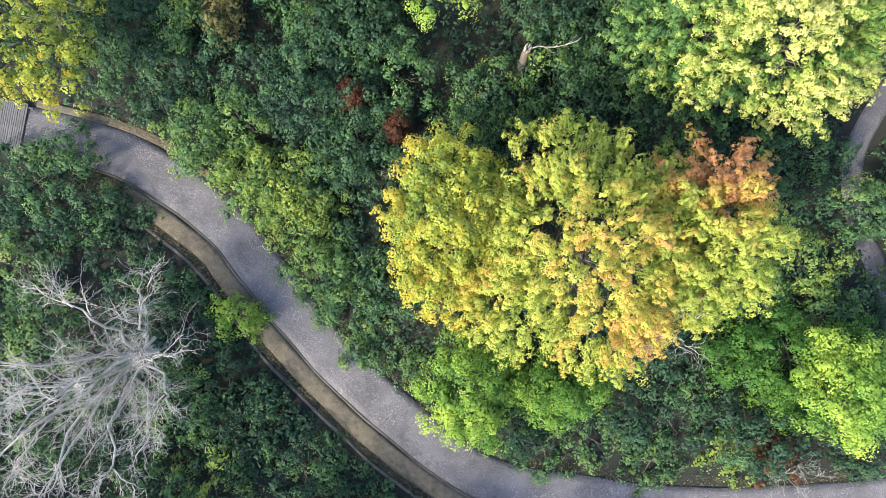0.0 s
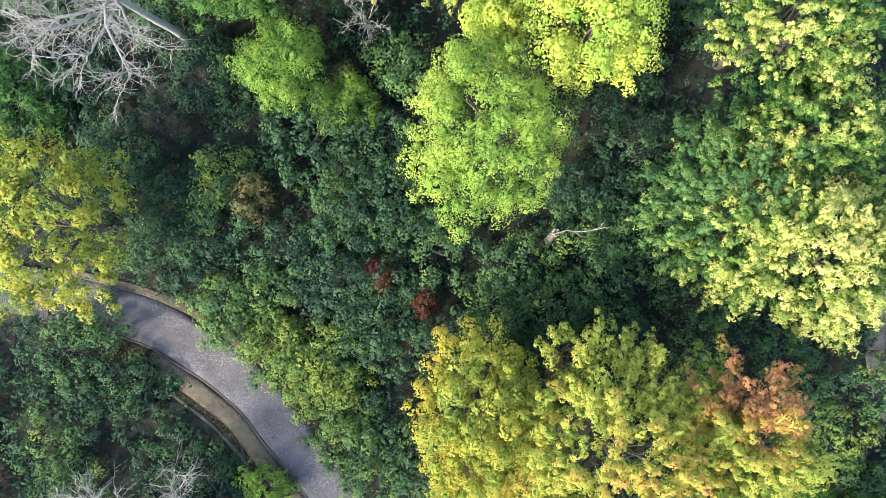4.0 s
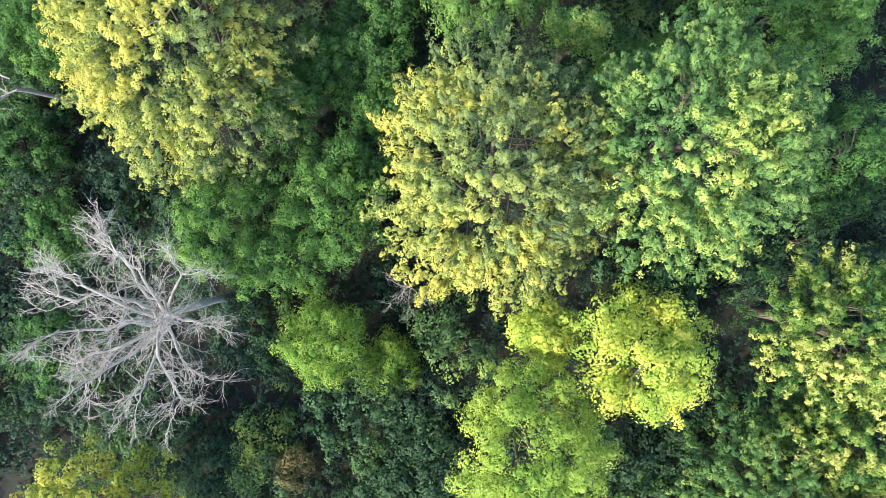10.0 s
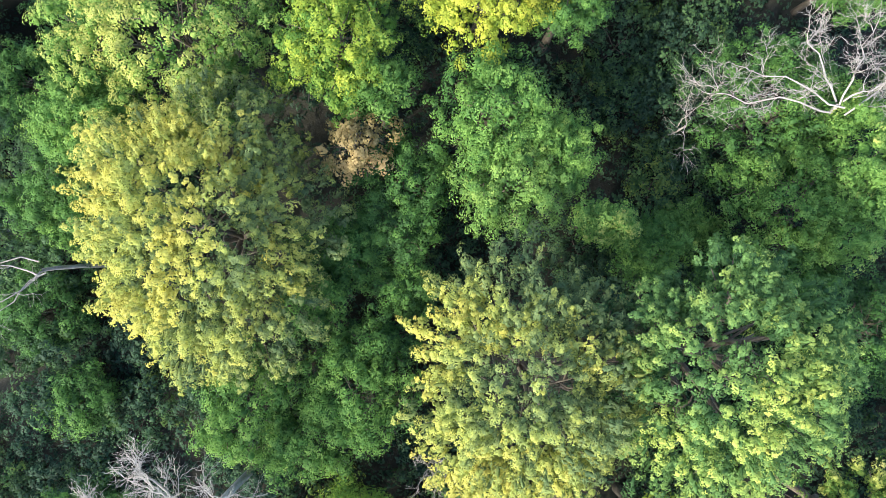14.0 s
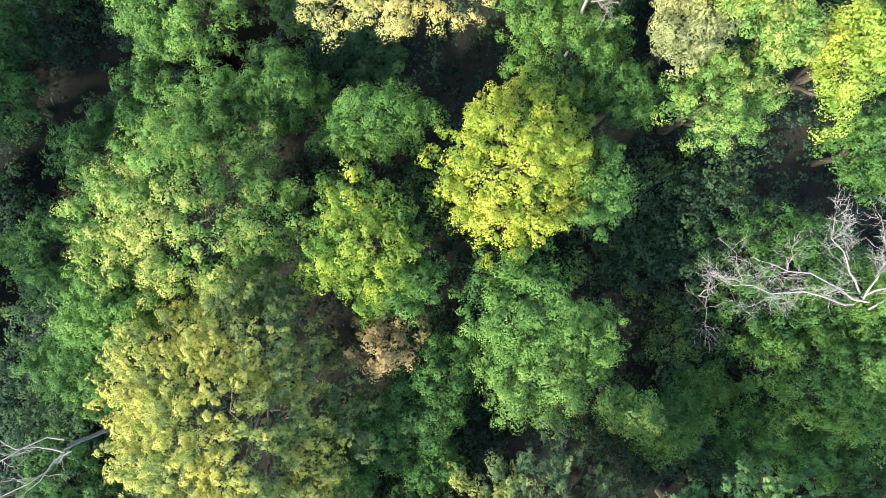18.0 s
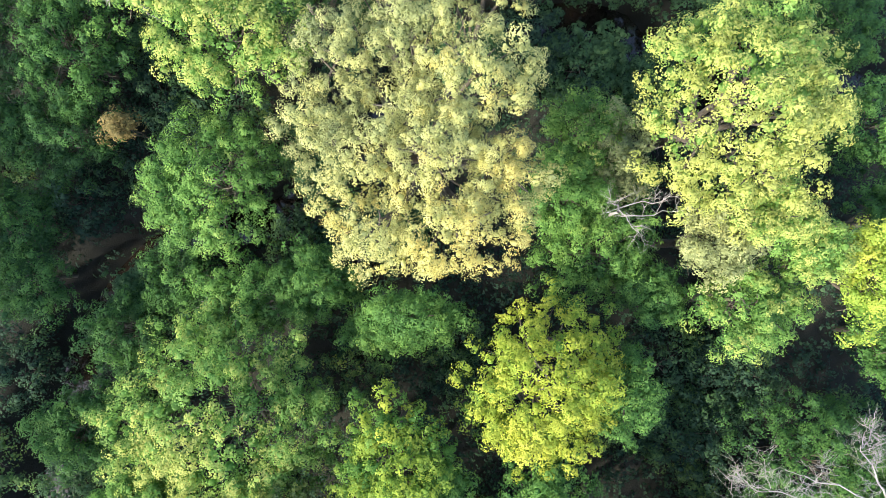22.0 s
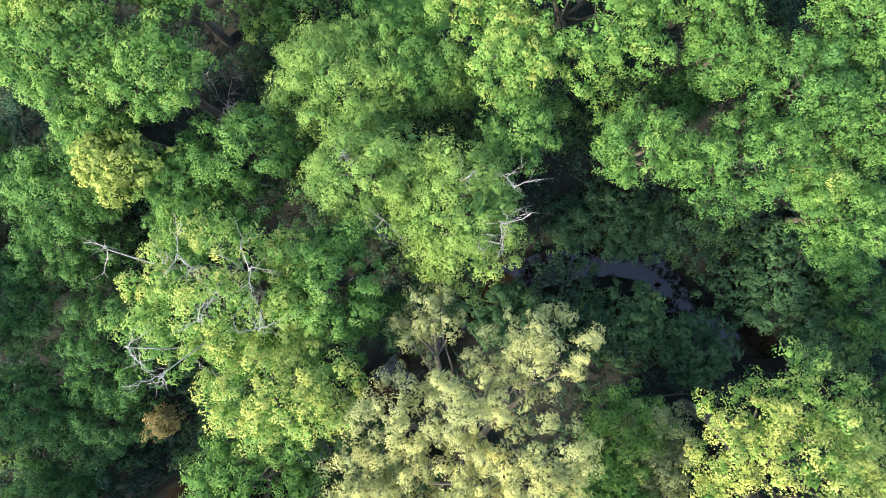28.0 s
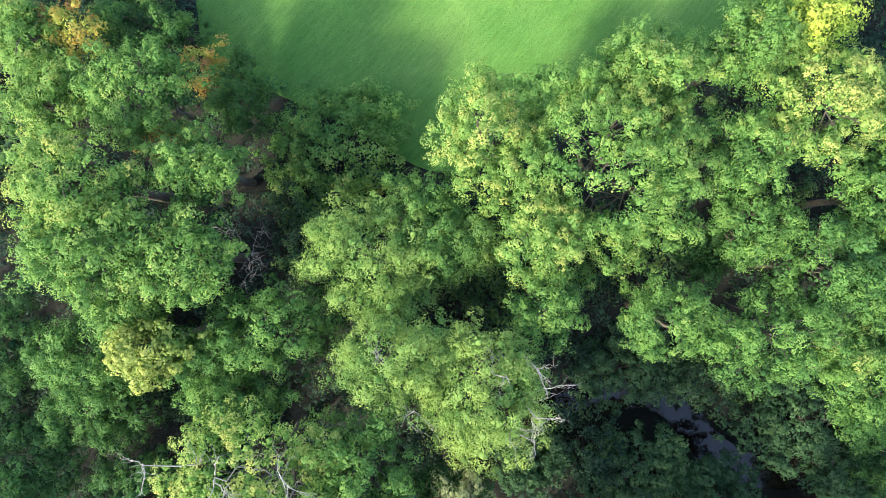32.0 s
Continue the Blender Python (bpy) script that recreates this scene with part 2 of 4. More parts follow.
# ---- mesh helpers ----
def mesh_of(name, verts, faces, material, tint=None, smooth=False):
    me = bpy.data.meshes.new(name)
    verts, faces = np.asarray(verts, np.float32), np.asarray(faces, np.int32)
    me.vertices.add(len(verts))
    me.vertices.foreach_set("co", verts.ravel())
    n, k = faces.shape
    me.loops.add(n * k)
    me.loops.foreach_set("vertex_index", faces.ravel())
    me.polygons.add(n)
    me.polygons.foreach_set("loop_start", np.arange(n, dtype=np.int32) * k)
    me.polygons.foreach_set("loop_total", np.full(n, k, np.int32))
    if smooth:
        me.polygons.foreach_set("use_smooth", np.ones(n, bool))
    if tint is not None:
        me.attributes.new("tint", "FLOAT", "POINT").data.foreach_set("value", np.asarray(tint, np.float32))
    me.materials.append(material)
    me.update()
    me.validate()
    return me


def child(name, mesh, parent, label=""):
    ob = new(name, mesh)
    ob.parent = parent
    if label:
        ob["label"] = label
    return ob


def unit(v):
    return v / np.maximum(np.linalg.norm(v, axis=-1, keepdims=True), 1e-6)


class Tubes:
    """Tapered round limbs gathered into one mesh."""

    def __init__(self):
        self.verts, self.faces, self.count = [], [], 0

    def limb(self, points, radii, sides=6):
        points = np.asarray(points, float)
        along = unit(np.gradient(points, axis=0))
        side = unit(np.cross(along, (0.31, 0.87, 0.38)))
        up = np.cross(along, side)
        turn = np.linspace(0, 2 * np.pi, sides, endpoint=False)
        ring = side[:, None] * np.cos(turn)[None, :, None] + up[:, None] * np.sin(turn)[None, :, None]
        self.verts.append((points[:, None] + ring * np.asarray(radii, float)[:, None, None]).reshape(-1, 3))
        n, base = len(points), self.count
        i, j = np.meshgrid(np.arange(n - 1), np.arange(sides), indexing="ij")
        a, b = base + i * sides + j, base + i * sides + (j + 1) % sides
        self.faces.append(np.stack([a, b, b + sides, a + sides], -1).reshape(-1, 4))
        self.count += n * sides

    def mesh(self, name, material):
        return mesh_of(name, np.concatenate(self.verts), np.concatenate(self.faces), material, smooth=True)


def bent(a, b, rng, sway=0.08, steps=6, sag=0.0):
    """A limb's line from a to b that wanders and arches."""
    a, b = np.asarray(a, float), np.asarray(b, float)
    u = np.linspace(0, 1, steps)[:, None]
    line = a + (b - a) * u
    far = np.linalg.norm(b - a)
    wander = np.cumsum(rng.normal(0, sway * far / steps, (steps, 3)), axis=0)
    wander -= u * wander[-1]
    line = line + wander
    line[:, 2] += sag * far * np.sin(np.pi * u[:, 0])
    return line


def tufts_on(rng, lobe, gap, low=-0.25, rough=0.16, deep=0.3):
    """Places and outward ways of the shoots on one rounded lobe of a crown."""
    c, r = np.array(lobe[:3]), np.array(lobe[3:6])
    n = max(8, int(2 * np.pi * ((r[0] * r[1] + r[0] * r[2] + r[1] * r[2]) / 3) * (1 - low) / gap**2))
    k = np.arange(n) + rng.uniform(0, 1, n)
    z = 1 - (1 - low) * np.clip(k / n, 0, 1) ** 1.35
    turn = k * 2.39996 + rng.normal(0, 0.35, n)
    flat = np.sqrt(np.clip(1 - z * z, 0, 1))
    way = np.stack([flat * np.cos(turn), flat * np.sin(turn), z], -1)
    bumps = sum(np.sin(way @ rng.normal(0, f, 3) + rng.uniform(0, 6)) * w for f, w in ((3, 0.5), (5, 0.35), (9, 0.25)))
    place = c + way * r * (1 + rough * bumps[:, None] + rng.normal(0, rough * 0.4, n)[:, None]) + way * rng.normal(0, deep, n)[:, None]
    return place, unit(way / r)


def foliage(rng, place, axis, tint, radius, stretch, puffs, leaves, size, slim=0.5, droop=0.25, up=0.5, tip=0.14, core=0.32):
    """Leafy boughs: each a rounded or drawn-out mass of smaller puffs of leaves, every leaf a folded blade, round a dense core.
    Returns vertices, four-cornered faces and the vertices' tints."""
    n = len(place)
    radius = np.broadcast_to(radius, n)
    u = unit(np.cross(axis, rng.normal(0, 1, (n, 3))))
    v = np.cross(axis, u)
    b = np.repeat(np.arange(n), puffs)
    j = np.tile(np.arange(puffs), n) + rng.uniform(0, 1, n * puffs)
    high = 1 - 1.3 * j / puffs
    turn = j * 2.39996 + np.repeat(rng.uniform(0, 6.28, n), puffs)
    flat = np.sqrt(np.clip(1 - high * high, 0, 1))
    ring = u[b] * (flat * np.cos(turn))[:, None] + v[b] * (flat * np.sin(turn))[:, None]
    off = (ring + axis[b] * (high * stretch)[:, None]) * (radius[b] * rng.uniform(0.5, 0.85, len(b)))[:, None]
    centre = place[b] + off
    centre[:, 2] -= droop * 0.5 * np.linalg.norm(off, axis=1) * (0.4 + 0.6 * flat)
    out = unit(ring + axis[b] * (high * 0.8 + 0.1)[:, None])
    girth = radius[b] * rng.uniform(0.36, 0.62, len(b))
    # tip puts autumn yellow and painted sunlight into the upper puffs' tint
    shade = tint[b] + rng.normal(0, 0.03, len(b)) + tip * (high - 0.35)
    take = np.repeat(np.arange(len(b)), leaves)
    m = len(take)
    way = unit(out[take] * 0.6 + unit(rng.normal(0, 1, (m, 3))) + np.array([0, 0, 0.5]))
    pos = centre[take] + way * (girth[take] * rng.uniform(0.6, 1.15, m))[:, None]
    face = unit(way * 0.55 + out[take] * 0.6 + np.array([0, 0, up * 0.6]) + rng.normal(0, 0.13, (m, 3)))
    point = way * 0.5 + out[take] * 0.5 + rng.normal(0, 0.5, (m, 3)) - np.array([0, 0, droop])
    point = unit(point - face * np.sum(point * face, axis=1, keepdims=True))
    across = np.cross(point, face)
    s = (size * rng.uniform(0.65, 1.3, m))[:, None]
    w = s * slim * 0.5
    blades = np.stack([pos - point * s * 0.5, pos - across * w - point * s * 0.02 + face * s * 0.06, pos + point * s * 0.5 - face * s * 0.1, pos + across * w - point * s * 0.02 + face * s * 0.06], 1)
    faces = [np.arange(4 * m).reshape(-1, 4)]
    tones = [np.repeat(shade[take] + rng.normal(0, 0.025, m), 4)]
    verts = [blades.reshape(-1, 3)]
    if core:
        sides = 5
        rings, wide = np.array((-0.5, 0.0, 0.5, 0.85)), np.array((0.5, 1.0, 0.8, 0.2)) * core
        spin = np.linspace(0, 2 * np.pi, sides, endpoint=False)
        hoop = u[:, None, None] * np.cos(spin)[None, None, :, None] + v[:, None, None] * np.sin(spin)[None, None, :, None]
        body = place[:, None, None] + axis[:, None, None] * (radius[:, None] * rings * stretch * core)[:, :, None, None]
        body = body + hoop * ((radius[:, None] * wide)[..., None] * rng.uniform(0.6, 1.25, (n, 4, sides)))[..., None]
        verts.append(body.reshape(-1, 3))
        p, q, r = np.meshgrid(np.arange(n), np.arange(3), np.arange(sides), indexing="ij")
        k = 4 * m + p * 4 * sides + q * sides
        faces.append(np.stack([k + r, k + (r + 1) % sides, k + sides + (r + 1) % sides, k + sides + r], -1).reshape(-1, 4))
        # core tinted darker: the shade inside a bough is put into its colour
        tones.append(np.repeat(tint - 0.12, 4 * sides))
    return np.concatenate(verts), np.concatenate(faces), np.concatenate(tones)


def foliage_mesh(name, material, layers):
    """One mesh from several layers of foliage."""
    count, faces = 0, []
    for verts, quads, _ in layers:
        faces.append(quads + count)
        count += len(verts)
    return mesh_of(name, np.concatenate([l[0] for l in layers]), np.concatenate(faces), material, np.clip(np.concatenate([l[2] for l in layers]), 0, 1))


def smooth_step(a, b, v):
    u = np.clip((v - a) / (b - a), 0, 1)
    return u * u * (3 - 2 * u)


def chain(points, steps=14):
    """A smooth line through a few plan points."""
    p = np.asarray(points, float)
    p = np.vstack([2 * p[0] - p[1], p, 2 * p[-1] - p[-2]])
    rows = []
    for i in range(1, len(p) - 2):
        for u in np.linspace(0, 1, steps, endpoint=False):
            rows.append(0.5 * (2 * p[i] + (p[i + 1] - p[i - 1]) * u + (2 * p[i - 1] - 5 * p[i] + 4 * p[i + 1] - p[i + 2]) * u**2 + (3 * p[i] - p[i - 1] - 3 * p[i + 1] + p[i + 2]) * u**3))
    rows.append(p[-2])
    return np.array(rows)


def far_from(line, x, y):
    x, y = np.asarray(x, float), np.asarray(y, float)
    best = np.full(x.shape, 1e9)
    knots = line[::5]
    for (ax, ay), (bx, by) in zip(knots[:-1], knots[1:]):
        dx, dy = bx - ax, by - ay
        u = np.clip(((x - ax) * dx + (y - ay) * dy) / (dx * dx + dy * dy), 0, 1)
        best = np.minimum(best, np.hypot(x - ax - u * dx, y - ay - u * dy))
    return best


# ---- plan: trail, track, creek, lawn ----
TRAIL = chain([(-46, 11.5), (-33.4, 8.7), (-26.3, 7.1), (-22.0, 5.8), (-18.4, 3.6), (-15.2, 1.0), (-12.9, -1.8), (-10.7, -4.8), (-7.9, -8.0), (-4.8, -11.0), (-1.6, -13.8), (1.8, -16.2), (5.4, -17.6), (10.2, -18.3), (16.6, -19.0), (24.6, -19.0), (33, -18.2), (46, -16)])
TRACK = chain([(33, -18.2), (32.0, -9.0), (31.0, -3.8), (29.0, 1.0), (28.6, 5.3), (31, 10), (36, 15)])
CREEK = chain([(-60, 20), (-43.5, 29.5), (-42, 43), (-39, 56), (-32.5, 64.7), (-22.5, 67.5), (-15, 75), (-10, 80), (-4.5, 82.4), (0.6, 83.4), (4.8, 82.6), (7.8, 78.9), (13, 76.5), (24, 78), (40, 70), (60, 72)])
CREEK_LEVEL = -10.4


def ground(x, y):
    x, y = np.asarray(x, float), np.asarray(y, float)
    z = -2.6 - 4.4 * smooth_step(8, 55, y) - 0.7 * smooth_step(85, 112, y)
    z = z + 0.35 * np.sin(x * 0.21 + 1) * np.cos(y * 0.17) * smooth_step(3, 8, far_from(TRAIL, x, y))
    bank = far_from(CREEK, x, y)
    return z + (-11.2 - z) * (1 - smooth_step(0.6, 3.6, bank))


def sheet(name, xs, ys, height, material, label, category):
    gx, gy = np.meshgrid(xs, ys)
    v = np.stack([gx, gy, height(gx, gy)], -1).reshape(-1, 3)
    n, m = len(ys), len(xs)
    i, j = np.meshgrid(np.arange(n - 1), np.arange(m - 1), indexing="ij")
    a = (i * m + j).ravel()
    me = mesh_of(name, v, np.stack([a, a + 1, a + m + 1, a + m], -1), material, smooth=True)
    return tagged(new(name, me), label, category, kind="structure")


near_x, near_y = np.arange(-60, 60.1, 0.8), np.arange(-45, 150.1, 0.8)
far_x = np.concatenate([[-3000, -800, -250, -110], near_x, [110, 250, 800, 3000]])
far_y = np.concatenate([[-3000, -800, -250, -90], near_y, [200, 400, 900, 3000]])
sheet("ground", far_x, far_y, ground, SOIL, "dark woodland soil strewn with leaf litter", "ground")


def ribbon(name, line, left, right, lift, material, crown=0.0, thick=0.12, base=None):
    """A strip along a line from offset left to offset right (metres to its right), with a real thickness."""
    along = unit(np.gradient(line, axis=0))
    side = np.stack([along[:, 1], -along[:, 0]], -1)
    cols = np.linspace(left, right, 7)
    wob = np.array([[0.05 * math.sin(k * 0.17 + c) + 0.03 * math.sin(k * 0.41 + 2 * c) for c in (0, 1, 2, 3, 4, 5, 6)] for k in range(len(line))])
    wob[:, 1:-1] *= 0.3
    flat = line[:, None] + side[:, None] * (cols[None, :] + wob)[..., None]
    u = (cols - left) / (right - left)
    z0 = ground(line[:, 0], line[:, 1])[:, None] + lift + crown * np.sin(np.pi * u)[None]
    top = np.concatenate([flat, (z0 + 0 * wob)[..., None]], -1)
    edge_l, edge_r = top[:, :1].copy(), top[:, -1:].copy()
    edge_l[..., 2] -= thick
    edge_r[..., 2] -= thick
    v = np.concatenate([edge_l, top, edge_r], 1)
    n, m = v.shape[:2]
    i, j = np.meshgrid(np.arange(n - 1), np.arange(m - 1), indexing="ij")
    a = (i * m + j).ravel()
    return mesh_of(name, v.reshape(-1, 3), np.stack([a, a + m, a + m + 1, a + 1], -1), material, smooth=False)


tagged(new("path", ribbon("path", TRAIL, -1.55, 1.6, 0.10, GRAVEL, 0.05)), "curving grey crushed stone footpath through the woods", "path", kind="structure")
tagged(new("verge", ribbon("verge", TRAIL[44:], 1.78, 3.1, 0.12, VERGE, 0.1)), "strip of dry tan grass beside the gravel path", "verge", kind="structure")
tagged(new("path_edging", ribbon("path_edging", TRAIL, 1.62, 1.74, 0.13, TIMBER, 0.0, 0.3)), "dark timber edging between gravel path and verge", "edging", kind="structure")
tagged(new("verge", ribbon("verge", TRAIL[22:62], -2.2, -1.6, 0.08, VERGE, 0.03)), "thin strip of dry grass under the shrubs", "verge", kind="structure")
tagged(new("track", ribbon("track", TRACK, -0.7, 0.8, 0.06, GRAVEL, 0.03)), "pale bare dirt track branching off the path", "track", kind="structure")

wv = [(-62, 15, CREEK_LEVEL), (62, 15, CREEK_LEVEL), (62, 92, CREEK_LEVEL), (-62, 92, CREEK_LEVEL)]
tagged(new("water", mesh_of("water", wv, [(0, 1, 2, 3)], WATER)), "still dark brown creek water between wooded banks", "creek", kind="structure")


def lawn_z(x, y):
    return ground(x, y) + 0.06


LAWN_EDGE = chain([(-38, 125), (-33.2, 114.5), (-32.4, 109.2), (-27.5, 107.5), (-21, 104.6), (-15.2, 101.4), (-10, 102), (-5, 105.5), (1, 109), (9, 112), (20, 117)], 6)
lv = np.array([(px, py, 0) for px, py in LAWN_EDGE])
lrows = []
for k in range(40):
    w = (k / 39) ** 1.3
    far = np.stack([np.interp(lv[:, 0], [-38, 20], [-44, 26]), np.full(len(lv), 150.0)], -1)
    xy = lv[:, :2] * (1 - w) + far * w
    lrows.append(np.concatenate([xy, lawn_z(xy[:, 0], xy[:, 1])[:, None]], 1))
lg = np.array(lrows)
n, m = lg.shape[:2]
i, j = np.meshgrid(np.arange(n - 1), np.arange(m - 1), indexing="ij")
a = (i * m + j).ravel()
tagged(new("lawn", mesh_of("lawn", lg.reshape(-1, 3), np.stack([a, a + 1, a + m + 1, a + m], -1), LAWN, smooth=True)), "smooth mown green lawn at the edge of the woods", "lawn", kind="structure")


# ---- trees ----
SEED = 100


# how a kind's foliage is built: spacing of the boughs, their radius and stretch, puffs to a bough, leaves to a puff, a leaf's length and slimness, droop, upward facing, upward lean
HABIT = {
    "maple": (0.96, 0.35, 3.6, 10, 17, 0.135, 0.5, 0.3, 0.6, 0.06),
    "round": (1.3, 0.78, 1.05, 10, 15, 0.17, 0.6, 0.2, 0.6, 0.4),
    "ash": (1.3, 0.6, 1.55, 10, 15, 0.155, 0.52, 0.3, 0.5, 0.45),
    "locust": (1.2, 0.7, 1.3, 10, 17, 0.145, 0.45, 0.35, 0.55, 0.35),
    "elm": (1.12, 0.54, 1.8, 9, 15, 0.165, 0.5, 0.25, 0.5, 0.3),
    "willow": (1.02, 0.48, 1.9, 10, 18, 0.145, 0.32, 0.35, 0.5, 0.6),
    "cotton": (1.0, 0.52, 1.0, 8, 11, 0.16, 0.75, 0.15, 0.5, 0.35),
    "ivy": (0.95, 0.5, 0.7, 6, 10, 0.18, 0.85, 0.1, 0.8, 0.6),
    "bush": (1.0, 0.58, 1.0, 7, 11, 0.17, 0.65, 0.2, 0.6, 0.5),
    "shrub": (1.2, 0.64, 1.05, 7, 8, 0.195, 0.62, 0.2, 0.6, 0.5),
}


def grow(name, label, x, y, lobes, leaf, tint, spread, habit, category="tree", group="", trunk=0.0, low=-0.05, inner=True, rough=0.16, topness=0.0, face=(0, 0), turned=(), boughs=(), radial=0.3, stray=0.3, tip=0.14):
    """A tree: a tapered trunk with limbs into each lobe, and a crown of leafy shoots. Lobes: x, y, z, rx, ry, rz from
    the foot.
    face: the side of the crown tinted most, turned colour and painted sunlight together; turned: places (x, y, z,
    reach, amount) of boughs turned further;
    boughs: ends of bare grey boughs."""
    global SEED
    gap, girth, stretch, puffs, leaves, size, slim, droop, up, lean = HABIT[habit]
    SEED += 1
    rng = np.random.default_rng(SEED)
    foot = float(ground(x, y))
    root = tagged(new(name), label, category, group)
    root.location = (x, y, foot - 0.05)
    places, axes, tints, fills = [], [], [], []
    wide = max(abs(l[0]) + l[3] for l in lobes)
    for lobe in lobes:
        for shrink, g in ((1.0, gap), (max(0.5, 1 - 1.0 / min(lobe[3:5])), gap * 1.2)) if inner else ((1.0, gap),):
            p, w = tufts_on(rng, (*lobe[:3], *(np.array(lobe[3:]) * shrink)), g, low if shrink == 1 else 0.15, rough, 0.3 if shrink == 1 else 0.08)
            keep = np.ones(len(p), bool)
            for other in lobes:
                if other is not lobe:
                    d = np.linalg.norm((p - np.array(other[:3])) / np.array(other[3:]), axis=1)
                    keep &= d > 0.72 * shrink
            p, w = p[keep], w[keep]
            places.append(p)
            axes.append(w)
            fills.append(np.full(len(p), shrink))
            t = tint + spread * (rng.normal(0, 0.45, len(p)) + 0.9 * np.sin(p @ rng.normal(0, 0.45, 3) + rng.uniform(0, 6)))
            # face also paints the crown's sunlit and shaded sides into the tint
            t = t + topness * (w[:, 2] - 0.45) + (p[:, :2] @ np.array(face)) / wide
            for tx, ty, tz, reach, amount in turned:
                t = t + amount * np.exp(-np.sum((p - (tx, ty, tz)) ** 2, axis=1) / reach**2)
            # inner shoots tinted darker, painting in the shade between the tufts
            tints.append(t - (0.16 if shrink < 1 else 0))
    place, way, tone = np.concatenate(places), np.concatenate(axes), np.concatenate(tints)
    hub = np.array([0, 0, 0.55 * max(l[2] for l in lobes)])
    way = unit(way * (1 - radial) + unit(place - hub) * radial)
    axis = unit(way * (1, 1, 0.4) + np.array([0, 0, lean]) + rng.normal(0, 1, way.shape) * (stray, stray, 0.5 * stray))
    outer = np.concatenate(fills) == 1.0
    girths = girth * rng.uniform(0.7, 1.25, len(place))
    start = place - axis * (girths * stretch * 0.5)[:, None]
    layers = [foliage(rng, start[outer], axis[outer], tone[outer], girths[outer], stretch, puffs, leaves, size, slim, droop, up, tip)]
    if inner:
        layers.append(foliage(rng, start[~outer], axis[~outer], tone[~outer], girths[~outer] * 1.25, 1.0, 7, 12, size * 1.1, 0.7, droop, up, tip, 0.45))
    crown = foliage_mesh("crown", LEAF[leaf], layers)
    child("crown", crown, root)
    high = max(l[2] for l in lobes)
    thick = trunk or 0.028 * (high + 2)
    mid = np.mean([l[:3] for l in lobes], axis=0)
    fork = np.array([mid[0] * 0.5, mid[1] * 0.5, max(0.6, 0.45 * mid[2])])
    stem = Tubes()
    stem.limb(bent((0, 0, -0.1), fork, rng, 0.06, 6), np.linspace(thick, thick * 0.7, 6), 8)
    if category == "tree":
        child("trunk", stem.mesh("trunk", BARK), root)
    for lobe in lobes:
        limb = stem if category != "tree" else Tubes()
        goal = np.array(lobe[:3]) + (0, 0, 0.25 * lobe[5])
        main = bent(fork, goal, rng, 0.12, 6, 0.06)
        limb.limb(main, np.linspace(thick * 0.55, thick * 0.2, 6), 6)
        for _ in range(8 if category == "tree" else 3):
            q = unit(rng.normal(0, 1, 3) + np.array([0, 0, 0.35]))
            e = np.array(lobe[:3]) + q * np.array(lobe[3:]) * 0.8
            limb.limb(bent(main[rng.integers(2, 6)], e, rng, 0.16, 5, 0.05), np.linspace(thick * 0.22, thick * 0.05, 5), 4)
        if category == "tree":
            child("limb", limb.mesh("limb", BARK), root)
    if category != "tree":
        child("stem", stem.mesh("stem", BARK), root)
    for bx, by, bz, br in boughs:
        twigs = Tubes()
        branch_out(twigs, rng, fork, np.array((bx, by, bz - 0.5)), thick * 0.2, 2, br)
        child("bough", twigs.mesh("bough", DEADWOOD), root, "bare grey dead bough")
    return root


def branch_out(tubes, rng, a, b, thick, depth, reach):
    """A crooked bough from a to b that forks again and again into twigs; reach: the length of its first forks."""
    line = bent(a, b, rng, 0.32, 7, 0.04)
    tubes.limb(line, np.linspace(thick, thick * 0.4, 7), 6 if depth > 2 else 3)
    if depth == 0:
        return
    way = unit(np.asarray(b, float) - np.asarray(a, float))
    for k in range(7 if depth > 1 else 5):
        s = line[min(6, 1 + k + int(rng.integers(0, 2)))]
        e = s + unit(way * 0.75 + rng.normal(0, 0.62, 3) + (0, 0, 0.12)) * reach * rng.uniform(0.55, 1.15)
        branch_out(tubes, rng, s, e, max(thick * 0.4, 0.011), depth - 1, reach * 0.6)


def dead_tree(x, y, ends, thick, label, fork=(0, 0, 2.5), reach=2.4, depth=3):
    """A bare dead tree: a trunk and main limbs that fork into fine twigs. ends: tips of the limbs from the foot."""
    global SEED
    SEED += 1
    rng = np.random.default_rng(SEED)
    root = tagged(new("dead_tree"), label, "dead tree")
    root.location = (x, y, float(ground(x, y)) - 0.05)
    stem = Tubes()
    stem.limb(bent((0, 0, -0.1), fork, rng, 0.05, 8), np.linspace(thick, thick * 0.75, 8), 9)
    child("trunk", stem.mesh("trunk", DEADWOOD), root)
    for end in ends:
        limb = Tubes()
        branch_out(limb, rng, np.array(fork) + rng.normal(0, 0.05, 3), np.array(end), thick * 0.42, depth, reach)
        child("limb", limb.mesh("limb", DEADWOOD), root)
    return root


